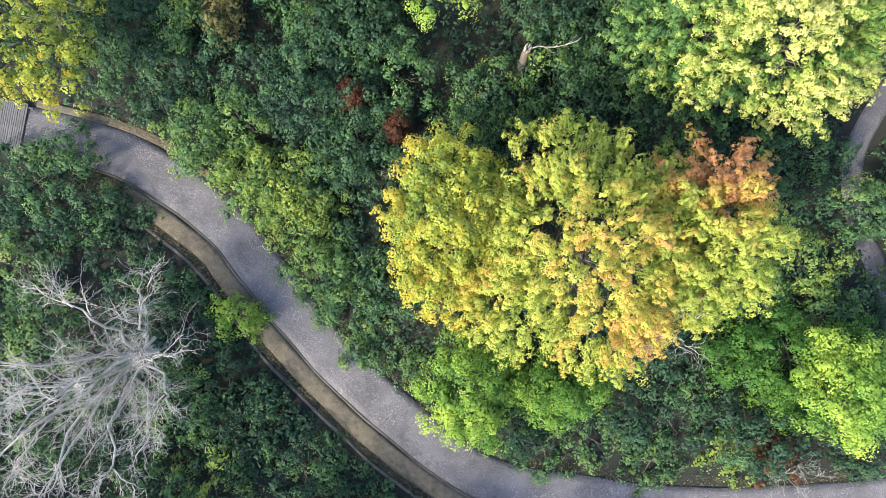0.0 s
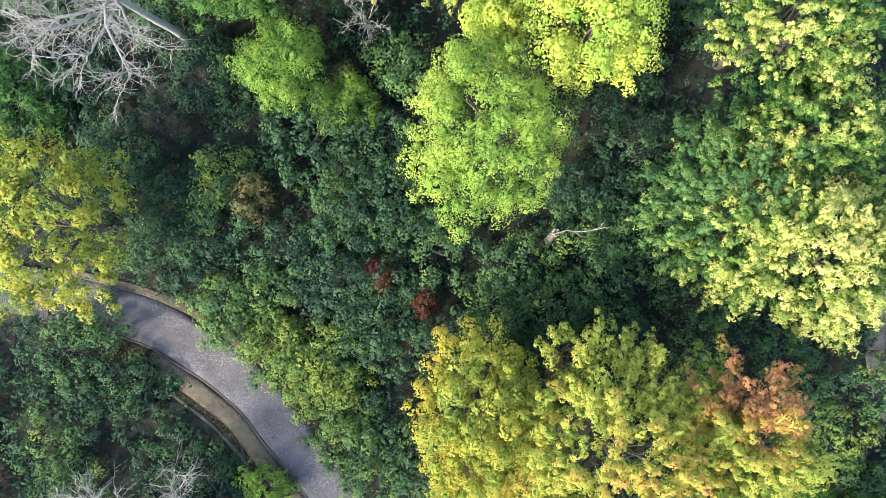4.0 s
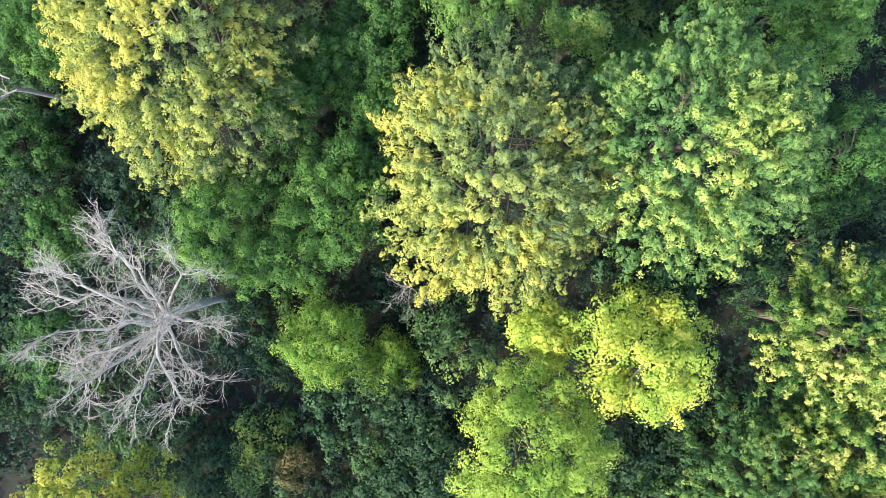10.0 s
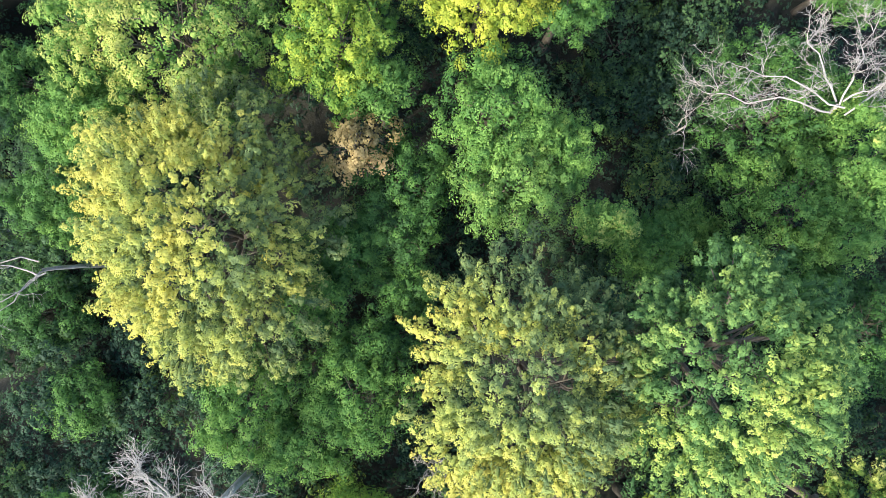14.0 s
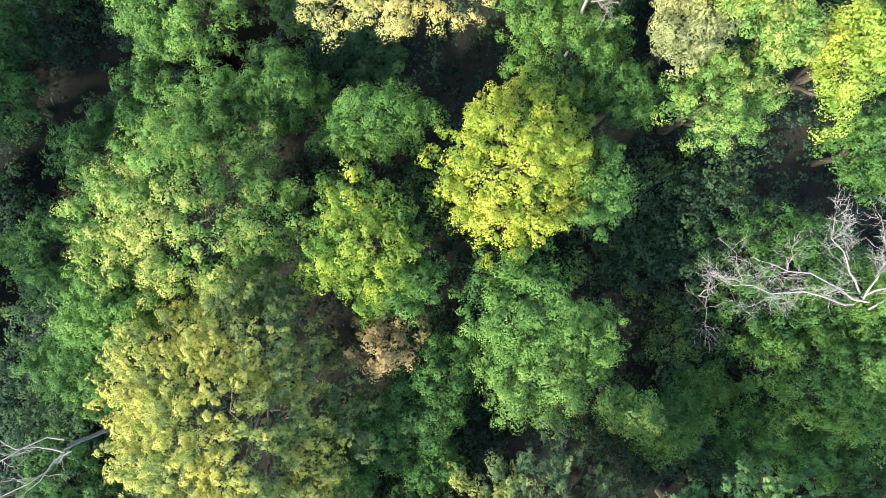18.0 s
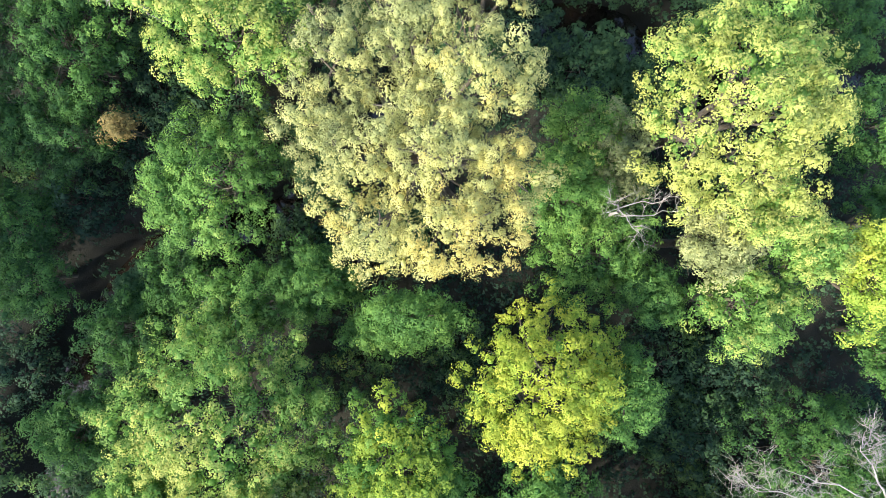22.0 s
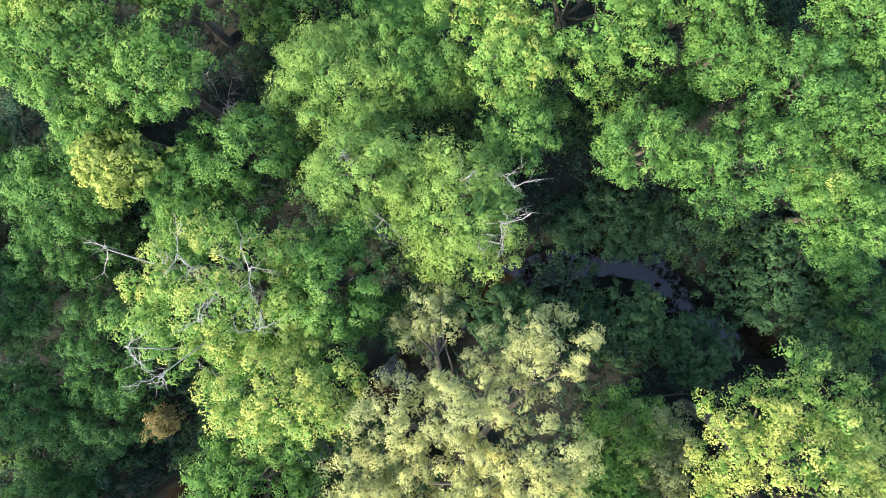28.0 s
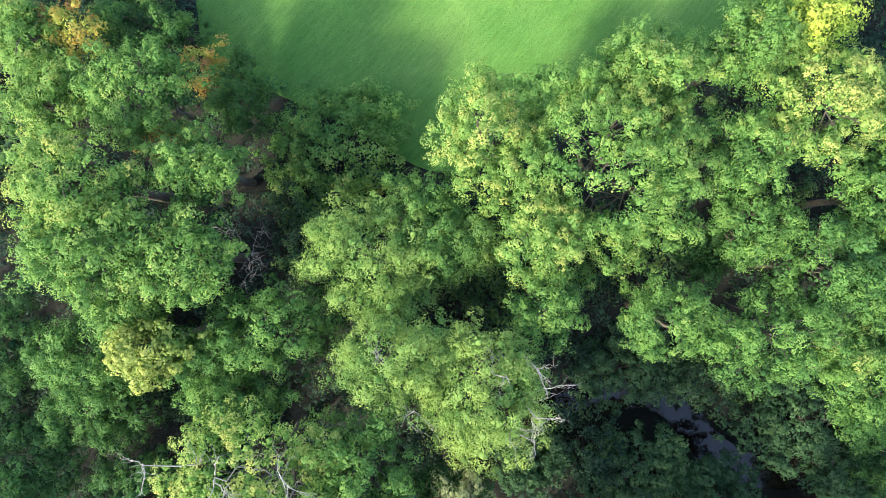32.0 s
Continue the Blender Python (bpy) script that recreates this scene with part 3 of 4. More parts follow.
def lobes_for(rx, ry, height, seed, count=5, deep=0.62):
    """A crown of a few uneven rounded masses that fills rx by ry and reaches height."""
    rng = np.random.default_rng(seed)
    rz = min(deep * max(rx, ry), height * 0.46) + 0.3
    rx, ry = rx * 1.1, ry * 1.1
    rows = [(0, 0, height - rz * 1.02, rx * 0.74, ry * 0.74, rz)]
    start = rng.uniform(0, 6.28)
    for k in range(count):
        a = start + 6.2832 * k / count + rng.uniform(-0.3, 0.3)
        s = rng.uniform(0.42, 0.58)
        off = 1.0 - s + rng.uniform(-0.06, 0.06)
        rows.append((math.cos(a) * rx * off, math.sin(a) * ry * off, height - rz * rng.uniform(1.15, 1.6), rx * s, ry * s, rz * rng.uniform(0.7, 0.85)))
    return rows


def standing(x, y, rx, ry, top, count=5, deep=0.62):
    return lobes_for(rx, ry, top - float(ground(x, y)), int(abs(x * 131 + y * 17 + rx * 7)), count, deep)


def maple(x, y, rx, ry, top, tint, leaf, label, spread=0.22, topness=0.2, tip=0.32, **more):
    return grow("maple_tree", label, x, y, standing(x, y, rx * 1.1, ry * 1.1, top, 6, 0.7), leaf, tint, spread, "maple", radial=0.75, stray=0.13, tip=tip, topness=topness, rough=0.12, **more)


def maple_gold(x, y, rx, ry, top, tint, **more):
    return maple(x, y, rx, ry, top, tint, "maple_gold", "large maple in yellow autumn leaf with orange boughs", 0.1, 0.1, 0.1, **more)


def maple_lemon(x, y, rx, ry, top, tint, **more):
    return maple(x, y, rx, ry, top, tint, "maple_lemon", "maple with pale lemon yellow and green drooping shoots", 0.25, 0.3, **more)


def maple_silver(x, y, rx, ry, top, tint, **more):
    return maple(x, y, rx, ry, top, tint, "maple_silver", "broad silver maple with golden and grey-green foliage", 0.25, 0.15, **more)


def maple_green(x, y, rx, ry, top, tint, **more):
    return maple(x, y, rx, ry, top, tint, "maple_green", "tall green maple at the edge of the track", 0.2, 0.2, **more)


def maple_green2(x, y, rx, ry, top, tint, **more):
    return maple(x, y, rx, ry, top, tint, "maple_green", "tall green maple with yellow-tipped feathery shoots", 0.2, 0.35, **more)


def maple_yellow(x, y, rx, ry, top, tint):
    return grow("maple_tree", "small rounded maple in bright yellow leaf", x, y, standing(x, y, rx, ry, top, 4, 0.7), "maple_yellow", tint, 0.22, "round", topness=0.2)


def cotton(x, y, rx, ry, top, tint):
    return grow("cottonwood_tree", "cottonwood with sparse deep yellow autumn leaves", x, y, standing(x, y, rx, ry, top, 6), "cotton", tint, 0.18, "cotton", rough=0.2)


def cotton_thin(x, y, rx, ry, top, tint):
    return grow("cottonwood_tree", "thin-leaved yellowing cottonwood leaning over the path", x, y, standing(x, y, rx, ry, top, 6), "cotton", tint - 0.12, 0.22, "cotton", rough=0.25, inner=False)


def boxelder(x, y, rx, ry, top, tint):
    return grow("boxelder_tree", "low spreading boxelder with yellow-green leaves", x, y, standing(x, y, rx, ry, top, 5), "maple_yellow", tint * 0.6, 0.2, "round")


def locust(x, y, rx, ry, top, tint, leaf="locust", **more):
    return grow("locust_tree", "feathery light green locust tree", x, y, standing(x, y, rx, ry, top, 6), leaf, tint + 0.25, 0.14, "locust", rough=0.18, **more)


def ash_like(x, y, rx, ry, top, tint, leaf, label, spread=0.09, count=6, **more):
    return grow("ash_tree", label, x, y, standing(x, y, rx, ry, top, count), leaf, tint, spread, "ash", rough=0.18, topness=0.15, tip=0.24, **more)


def ash(x, y, rx, ry, top, tint):
    return ash_like(x, y, rx, ry, top, tint + 0.25, "ash", "green ash tree with dense rounded tufts of leaves")


def ash_dark(x, y, rx, ry, top, tint):
    # lower leaf tint: the canopy's shade is put into the colour
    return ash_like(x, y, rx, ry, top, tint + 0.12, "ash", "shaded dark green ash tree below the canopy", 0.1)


def ash_bright(x, y, rx, ry, top, tint, **more):
    # higher leaf tint: the evening light is put into the colour
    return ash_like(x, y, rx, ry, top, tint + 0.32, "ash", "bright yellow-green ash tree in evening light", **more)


def ash_gold(x, y, rx, ry, top, tint, **more):
    return ash_like(x, y, rx, ry, top, tint + 0.24, "ash", "ash tree turning pale golden yellow", 0.1, **more)


def ash_olive(x, y, rx, ry, top, tint):
    return ash_like(x, y, rx, ry, top, tint - 0.05, "willow", "dull olive green tree with thinning leaves", 0.12)


def ash_brown(x, y, rx, ry, top, tint):
    return grow("ash_tree", "small tree with withered tan brown leaves", x, y, standing(x, y, rx, ry, top, 4), "brown", tint, 0.2, "cotton", rough=0.25, inner=False)


def elm(x, y, rx, ry, top, tint):
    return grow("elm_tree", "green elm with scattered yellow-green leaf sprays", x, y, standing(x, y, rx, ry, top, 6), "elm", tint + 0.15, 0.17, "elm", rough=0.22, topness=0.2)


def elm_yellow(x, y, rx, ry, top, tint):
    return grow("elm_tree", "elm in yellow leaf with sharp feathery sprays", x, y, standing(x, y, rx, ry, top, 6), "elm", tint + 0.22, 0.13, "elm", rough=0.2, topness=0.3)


def yellow_ball(x, y, rx, ry, top, tint):
    return grow("maple_tree", "small crown of pale yellow leaves among green trees", x, y, standing(x, y, rx, ry, top, 4), "maple_lemon", tint, 0.08, "cotton")


def shrub_round(x, y, rx, ry, top, tint):
    return grow("shrub", "large rounded green shrub beside the lawn", x, y, standing(x, y, rx, ry, top, 6, 0.5), "ash", tint + 0.06, 0.15, "bush", category="shrub", trunk=0.1)


def ivy(x, y, rx, ry, top, tint):
    return grow("shrub", "dark ivy-covered thicket on the creek bank", x, y, standing(x, y, rx, ry, top, 6, 0.4), "ivy", tint + 0.35, 0.15, "ivy", category="shrub", trunk=0.1, rough=0.08)


def shrub(x, y, r, top, tint):
    short = far_from(TRAIL, x, y) - 1.18 * r - 3.5
    if short < 0 and y < np.interp(x, TRAIL[:, 0], TRAIL[:, 1]) and tint < 0.6 and x > -22:
        x, y = x + 0.7 * float(short), y + 0.7 * float(short)
    return grow("shrub", "buckthorn shrub with small blue-green leaves" if tint < 0.15 else "shrub with yellowing green leaves", x, y, standing(x, y, 1.18 * r, 1.18 * r, top + 0.2, 4, 0.6), "shrub", tint + 0.36, 0.17, "shrub", category="shrub", group="understorey shrubs", trunk=0.07, rough=0.22, inner=False)


# ---- the trees, from the path northwards to the lawn ----
maple_gold(8.4, -0.7, 6.7, 6.5, 12, 0.56, turned=[(2.6, -5.4, 11.5, 2.7, 0.38), (-1, -3, 13, 1.5, 0.12), (2.5, 0.5, 14, 1.5, 0.14)], boughs=[(3.2, -4.2, 12.3, 1.8), (4.2, -3.2, 12.0, 1.6), (4.6, -5, 11, 1.5)])
maple_gold(14.2, 0.2, 3.8, 4.7, 11.6, 0.48, turned=[(1.4, 4.2, 11.5, 3.2, 0.6), (-2.2, 4.4, 11.5, 2.6, 0.45), (1, 0.5, 13, 1.6, 0.3)])
cotton(0.5, 0.8, 4.0, 5.9, 8.5, 0.8)
boxelder(1.7, -9.7, 3.8, 3.8, 3, 0.62)
boxelder(7.7, -9.9, 4.1, 2.2, 2, 0.45)
maple_lemon(19.1, 11.0, 5.6, 4.4, 11, 0.6, face=(0.15, 0))
maple_green(16.2, 13.9, 4.8, 6.1, 8, 0.2)
maple_lemon(17.8, 24.2, 4.4, 4.4, 11, 0.38)
boxelder(24.0, -8.2, 6.0, 4.3, 2, 0.02)
boxelder(25.1, -9.0, 3.0, 3.7, 6, 0.65)
cotton_thin(-24.3, 12.6, 4.1, 5.0, 10, 0.65)
locust(0.6, 17.5, 4.4, 4.9, 11, 0.45)
maple_yellow(6.3, 23.1, 3.6, 3.3, 11.2, 0.8)
maple_yellow(1.3, 23.9, 1.7, 2.3, 8, 0.7)
locust(-12.0, 22.9, 2.7, 3.0, 4, 0.2)
locust(-8.2, 20.8, 2.3, 2.3, 1.2, 0.35)
ash(-18.5, 30.4, 3.3, 4.0, 5, 0.15)
ash(-11.6, 31.4, 3.6, 3.6, 5, 0.15)
ash(-14.9, 28.2, 3.5, 2.5, 4, 0.15)
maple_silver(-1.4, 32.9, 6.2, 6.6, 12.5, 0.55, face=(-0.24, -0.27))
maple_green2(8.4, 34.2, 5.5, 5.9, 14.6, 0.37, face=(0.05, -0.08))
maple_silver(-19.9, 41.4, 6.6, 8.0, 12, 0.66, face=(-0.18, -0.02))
ash_dark(21.9, 35.0, 3.6, 4.4, 3, 0)
ash(16.0, 49.7, 5.5, 5.5, 3, -0.03)
ash(16.7, 43.8, 4.6, 4.6, 4, 0.25)
ash(19.3, 45.2, 3.1, 6.5, 6, 0.3)
ash(-3.0, 48.6, 3.7, 3.9, 7.5, 0.2)
ash(1.3, 46.4, 2.0, 2.7, 5, 0.2)
ash_like(-2.2, 44.9, 3.5, 3.5, 6.2, 0.3, "locust_pale", "dull olive green ash with thinning leaves")
ash_brown(-11.4, 46.6, 2.3, 1.9, 6.4, 0.66)
ash(-8.6, 44.8, 3.3, 3.1, 4.5, -0.01)
ash(-9.0, 41.5, 2.6, 2.4, 4, -0.03)
ash(-8.8, 38.0, 2.7, 2.3, 3, -0.03)
ash_like(-22.9, 54.0, 7.0, 7.0, 7.8, 0.68, "ash", "broad green ash tree with yellow-tipped tufts", turned=[(-1, -1.5, 13, 3.5, 0.22)])
ash(-28.0, 48.3, 3.2, 2.3, 6, 0.25)
elm_yellow(-3.6, 57.0, 4.6, 5.0, 9.3, 0.55)
elm(-12.3, 52.5, 3.6, 4.0, 8.8, 0.42)
ash(1.4, 55.9, 2.7, 3.0, 6, 0.1)
ash(-24.7, 69.2, 4.6, 4.8, 4, 0.25)
ash(-22.0, 61.7, 4.2, 2.9, 2.5, 0.15)
ash_bright(9.0, 61.1, 3.6, 2.8, 6.5, 0.35)
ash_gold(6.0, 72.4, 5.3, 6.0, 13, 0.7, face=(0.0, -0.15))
ash_olive(6.6, 65.1, 2.4, 2.6, 7, 0.4)
ash_gold(9.1, 67.1, 2.1, 2.3, 9, 0.6)
ash_bright(12.3, 64.8, 2.2, 1.9, 7, 0.4)
maple_yellow(16.6, 63.4, 2.0, 3.6, 7, 0.65)
ash(0.6, 64.5, 4.3, 3.8, 3.5, 0.24)
ash(-0.3, 71.7, 3.1, 3.6, 3, 0.3)
ash_olive(1.6, 71.0, 2.7, 3.2, 3, 0.2)
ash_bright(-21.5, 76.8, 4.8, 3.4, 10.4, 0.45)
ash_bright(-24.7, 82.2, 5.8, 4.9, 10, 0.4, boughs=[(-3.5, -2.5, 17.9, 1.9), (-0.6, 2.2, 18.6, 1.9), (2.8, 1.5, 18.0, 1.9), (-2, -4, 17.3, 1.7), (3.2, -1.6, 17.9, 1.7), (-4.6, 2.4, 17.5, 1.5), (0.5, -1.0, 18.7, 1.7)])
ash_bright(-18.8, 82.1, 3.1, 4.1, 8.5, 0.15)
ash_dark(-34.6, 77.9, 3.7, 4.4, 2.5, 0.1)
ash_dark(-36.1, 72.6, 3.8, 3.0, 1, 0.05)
locust(-18.4, 94.9, 4.9, 4.2, 5, 0.3, "locust_pale")
locust(-17.0, 88.8, 3.9, 3.1, 7.4, 0.35, "locust_pale", boughs=[(-1, 1, 14.4, 1.4), (1.2, -2.6, 13.2, 1.6)])
locust(-11.8, 86.8, 4.1, 4.6, 7.4, 0.35, "locust_pale", boughs=[(3.2, 1.2, 15.0, 1.6), (3.8, -0.6, 14.8, 1.6), (2.8, -2, 14.4, 1.4), (1.0, 1.8, 15.2, 1.2)])
locust(-13.0, 95.6, 3.2, 2.5, 3, 0.1, "locust_pale")
ash(-29.5, 94.7, 3.5, 3.2, 8, 0.3)
ash(-34.5, 95.6, 3.4, 3.1, 9, 0.35)
ash(-24.8, 90.3, 4.3, 3.1, 5.5, 0.15)
yellow_ball(-31.6, 89.4, 2.7, 1.9, 6.8, 0.6)
ash(-28.6, 88.6, 2.4, 2.2, 4.8, 0.1)
ash(-33.6, 92.0, 2.4, 2.2, 5.5, 0.2)
ash(13.6, 98.6, 3.6, 3.4, 5, 0.2)
ash(15.0, 92.4, 3.2, 3.4, 4.5, 0.2)
ash_gold(11.4, 88.8, 2.0, 2.2, 4.2, 0.35)
ash(14.5, 104.5, 3.2, 3.4, 5, 0.25)
ash(-36.8, 88.4, 3.7, 3.2, 4, 0.1)
ash(-27.2, 86.3, 3.1, 2.0, 5, 0.1)
ash(-37.8, 84.5, 4.1, 3.0, 2, 0.05)
ash(-35.1, 99.2, 3.8, 3.1, 9.2, 0.45)
ash(-29.0, 100.4, 2.9, 2.6, 6.5, 0.25)
ash(-32.9, 105.2, 3.7, 3.5, 6, 0.25)
ash(-39.4, 104.6, 3.2, 3.2, 4, 0.35)
shrub_round(-21.9, 103.0, 5.7, 4.9, -3.0, 0.55)
ash(-28.5, 106.5, 2.4, 3.2, -1, 0.05)
ash_dark(-35.8, 111.7, 4.4, 2.4, -1, 0.1)
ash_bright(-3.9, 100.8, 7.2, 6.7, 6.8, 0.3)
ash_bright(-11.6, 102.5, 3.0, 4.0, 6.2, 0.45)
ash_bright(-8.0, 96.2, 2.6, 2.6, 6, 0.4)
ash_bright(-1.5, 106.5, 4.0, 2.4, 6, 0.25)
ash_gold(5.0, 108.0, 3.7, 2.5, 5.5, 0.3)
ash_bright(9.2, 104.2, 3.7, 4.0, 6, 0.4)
ash(5.7, 96.9, 3.0, 2.8, 4, 0.2)
ash(6.7, 90.0, 4.4, 3.4, 5.5, 0.16)
ash(0.3, 91.0, 3.3, 2.9, 4.5, 0.2)
ash(-7.6, 92.1, 2.7, 2.6, 5, 0.2)
ash(10.2, 94.1, 3.7, 3.4, 5.5, 0.14)
ash(5.2, 101.6, 3.1, 3.1, 5, 0.2)
ash(13.6, 86.5, 3.3, 3.7, 4, 0.2)
ivy(0.6, 78.6, 4.2, 3.4, -4.6, 0.15)
ivy(0.6, 86.1, 5.9, 3.1, -5, 0.08)
ivy(13.3, 82.2, 5.6, 4.3, -4, 0.05)
ivy(6.3, 76.6, 3.2, 3.0, -4, 0.02)
ash_dark(2.3, 70.0, 4.2, 2.8, -1, 0.08)
ash_dark(-13.9, 80.5, 2.4, 2.0, 5, 0)
ash_dark(4.1, 95.0, 2.3, 1.9, 0, 0)
ash(-35.2, 52.0, 3.5, 3.1, 0, 0.05)
ash(-34.0, 43.7, 3.6, 2.8, -1, 0)
ash(-31.4, 29.9, 2.7, 2.7, 0, 0)
maple_yellow(8.5, 109.4, 3.1, 2.0, 5, 0.5)
ash(-41.0, 109.1, 2.5, 2.9, 3, 0.4)
shrub(-11.4, 3.6, 2.4, -0.3, 0.55)
shrub(-13.7, 5.2, 1.9, -0.5, 0.4)
shrub(-8.7, 2.1, 1.7, -0.6, 0.35)
shrub(-16.7, 7.4, 2.3, 0.3, 0.2)
shrub(-13.7, 8.1, 2.1, 0.6, 0.2)
shrub(-8.7, -1.8, 2.3, -0.6, 0.22)
shrub(-6.4, -4.1, 2.3, -0.8, 0.12)
shrub(-22.4, 1.5, 1.8, -1, -0.2)
shrub(-25.6, 3.3, 3.5, 0.2, 0.0)
shrub(-28.2, 4.0, 2.7, 0, 0.02)
shrub(-12.8, -8.5, 2.8, -1, -0.2)
shrub(-11.2, -10.9, 2.4, -1, -0.2)
shrub(-14.4, -13.2, 3.3, -0.6, -0.1)
shrub(-8.9, -14.9, 2.8, -1, -0.05)
shrub(-5.4, -16.7, 2.8, -1.5, 0)
shrub(-15.9, -16.7, 2.7, -0.5, 0.3)
shrub(-19.0, -1.8, 2.4, -1, -0.1)
shrub(-18.0, -5.4, 2.2, -1.4, -0.15)
shrub(-6.1, 9.5, 2.6, 1, -0.1)
shrub(-5.3, 13.5, 2.8, 1.4, 0.05)
shrub(-8.3, 12.8, 2.2, 1.2, 0.1)
shrub(-3.1, 11.0, 2.6, 1.2, -0.05)
shrub(2.9, 9.9, 2.3, 0.6, 0.1)
shrub(-12.8, 11.3, 2.2, 1, 0)
shrub(-18.2, 11.8, 2.6, 0.8, -0.1)
shrub(-20.3, 13.6, 2.2, 1, -0.1)
shrub(-16.4, 13.9, 1.8, 2, 0.1)
shrub(10.2, 12.0, 2.3, 0, -0.1)
shrub(13.2, 9.7, 2.3, 0, -0.05)
shrub(12.1, 13.9, 2.3, 0, -0.05)
shrub(17.4, -9.2, 2.7, -0.5, -0.1)
shrub(15.3, -12.1, 2.8, -1, -0.05)
shrub(10.1, -13.7, 2.2, -1.4, 0.05)
shrub(7.0, -14.6, 2.0, -1.6, 0.08)
shrub(14.6, -15.4, 2.0, -1.6, 0.15)
shrub(20.1, -14.9, 1.8, -1.5, 0.4)
shrub(24.8, -1.8, 2.3, 0, 0.3)
shrub(28.1, 2.0, 1.9, 1, 0.15)
shrub(-5.8, -7.8, 1.2, -2, 0.1)
shrub(-2.6, -8.6, 1.4, -2, 0.1)
shrub(-16.2, 16.0, 1.8, 1.5, 0.35)
shrub(-7.5, 14.8, 2.7, 0.5, 0)
shrub(-22.9, 14.8, 2.8, 1, -0.15)
shrub(-20.5, 11.4, 2.7, 0.5, -0.1)
shrub(-23.6, 17.8, 2.4, 1, -0.1)
shrub(-18.3, 22.8, 2.3, 0, -0.15)
shrub(-20.2, 26.3, 2.3, 0, -0.15)
shrub(-5.3, 14.8, 2.3, 0, 0)
shrub(8.6, 9.4, 2.3, 0, 0)
shrub(11.3, 17.8, 2.7, 0, -0.05)
shrub(11.3, 13.2, 2.7, 0, 0)
shrub(14.7, 15.5, 2.3, 0, 0.02)
shrub(-3.7, 21.1, 2.2, 2, 0.1)
shrub(-5.2, 23.9, 1.9, 0, 0.1)
WILLOW_LOBES = [(-4.4, 5.3, 2.8, 2.5, 10), (3.3, 9.3, 2.8, 2.0, 10.5), (-0.8, 6.5, 2.3, 2.3, 11), (2.6, 3.5, 3.0, 3.0, 12.3), (-4.1, -0.6, 2.7, 3.3, 10), (0.6, -0.6, 3.0, 3.0, 12.5), (-2.2, -4.6, 2.5, 2.0, 11.5), (1.5, -4.0, 3.1, 2.2, 12), (4.4, -1.5, 2.1, 2.6, 11), (-6.2, 1.5, 2.1, 1.8, 9.5), (-2.8, 10.3, 1.9, 1.9, 7), (-1.0, 2.2, 2.4, 2.2, 10.5)]
wx, wy = -10.5, 70.0
wz = float(ground(wx, wy))
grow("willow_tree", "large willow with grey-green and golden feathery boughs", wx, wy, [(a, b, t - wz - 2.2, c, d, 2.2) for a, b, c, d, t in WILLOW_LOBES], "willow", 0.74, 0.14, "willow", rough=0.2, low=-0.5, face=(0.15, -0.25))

# trees that fill the canopy between the larger crowns
ash(-11.4, 60.4, 3.3, 2.1, 5, 0.15)
ash(-18.3, 62.7, 2.5, 2.5, 3, 0.1)
ash(3.8, 61.8, 2.1, 2.1, 4, 0.1)
ash(-13.9, 38.1, 2.4, 3.1, 5, 0.02)
ash(-11.9, 40.4, 2.1, 2.8, 4, 0.07)
ash_bright(3.6, 42.1, 2.0, 1.4, 5, 0.3)
ash(7.4, 40.4, 2.4, 2.2, 2, 0.15)
ash(10.8, 41.8, 2.4, 2.0, -1, 0.25)
ash(-10.9, 34.3, 2.8, 2.1, 4, -0.03)
ash(-17.9, 62.2, 2.8, 2.2, 2, 0.1)
ash_bright(-13.1, 59.5, 3.1, 1.8, 3, 0.1)
maple_lemon(19.4, 17.8, 4.0, 3.7, 9, 0.3)
ash(-10.4, 50.0, 2.9, 1.9, 7, 0.2)
ash_bright(-28.0, 49.0, 3.1, 2.7, 5, 0.1)
ash_dark(-32.8, 45.0, 2.3, 2.7, 0, 0.1)
ash(-15.3, 98.1, 2.9, 2.2, 3, 0.15)
ash(-15.0, 95.8, 2.8, 2.4, 4, 0.1)
ash(-1.5, 67.9, 2.8, 3.2, 4, 0.25)
ivy(-13.4, 66.0, 3.0, 2.4, -3.0, 0.15)
ivy(-18.6, 70.2, 2.4, 2.2, -3.5, 0.15)

# shrubs that hang over the path's upper edge
for sx, sy, sr, st, sn in [(-16.4, 6.1, 2.0, 0.2, 0.15), (-13.4, 3.9, 2.3, 0.3, 0.3), (-10.6, 2.6, 2.6, 0.4, 0.5), (-9.0, 0.6, 2.2, 0.0, 0.3), (-7.6, -1.8, 2.2, 0.0, 0.18), (-6.4, -4.0, 2.0, -0.4, 0.1), (-3.4, 4.6, 2.3, 0.6, -0.1), (-6.0, 6.0, 2.4, 0.8, -0.05)]:
    shrub(sx, sy, sr, st, sn)

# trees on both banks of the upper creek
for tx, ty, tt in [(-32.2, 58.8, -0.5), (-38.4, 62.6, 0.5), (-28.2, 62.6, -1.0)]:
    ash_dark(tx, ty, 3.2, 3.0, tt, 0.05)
ash(-31.5, 42.8, 2.8, 2.6, 0, 0.12)
ash(13.6, 39.4, 2.6, 2.4, 1, 0.15)
ash(17.6, 38.4, 3.2, 2.6, 1.5, 0.1)
shrub(11.6, 45.2, 2.2, -2, -0.15)
shrub(9.2, 45.0, 2.0, -2, 0.2)
# taller trees on the western bank
for tx, ty, tt in [(-39.5, 66.5, 0.5), (-41.2, 74.0, 1.5), (-42.0, 81.0, 2.0), (-43.5, 89.0, 3.0), (-34.5, 36.0, -0.5), (-31.0, 21.5, 0.5)]:
    ash_dark(tx, ty, 3.6, 3.6, tt, 0.05)
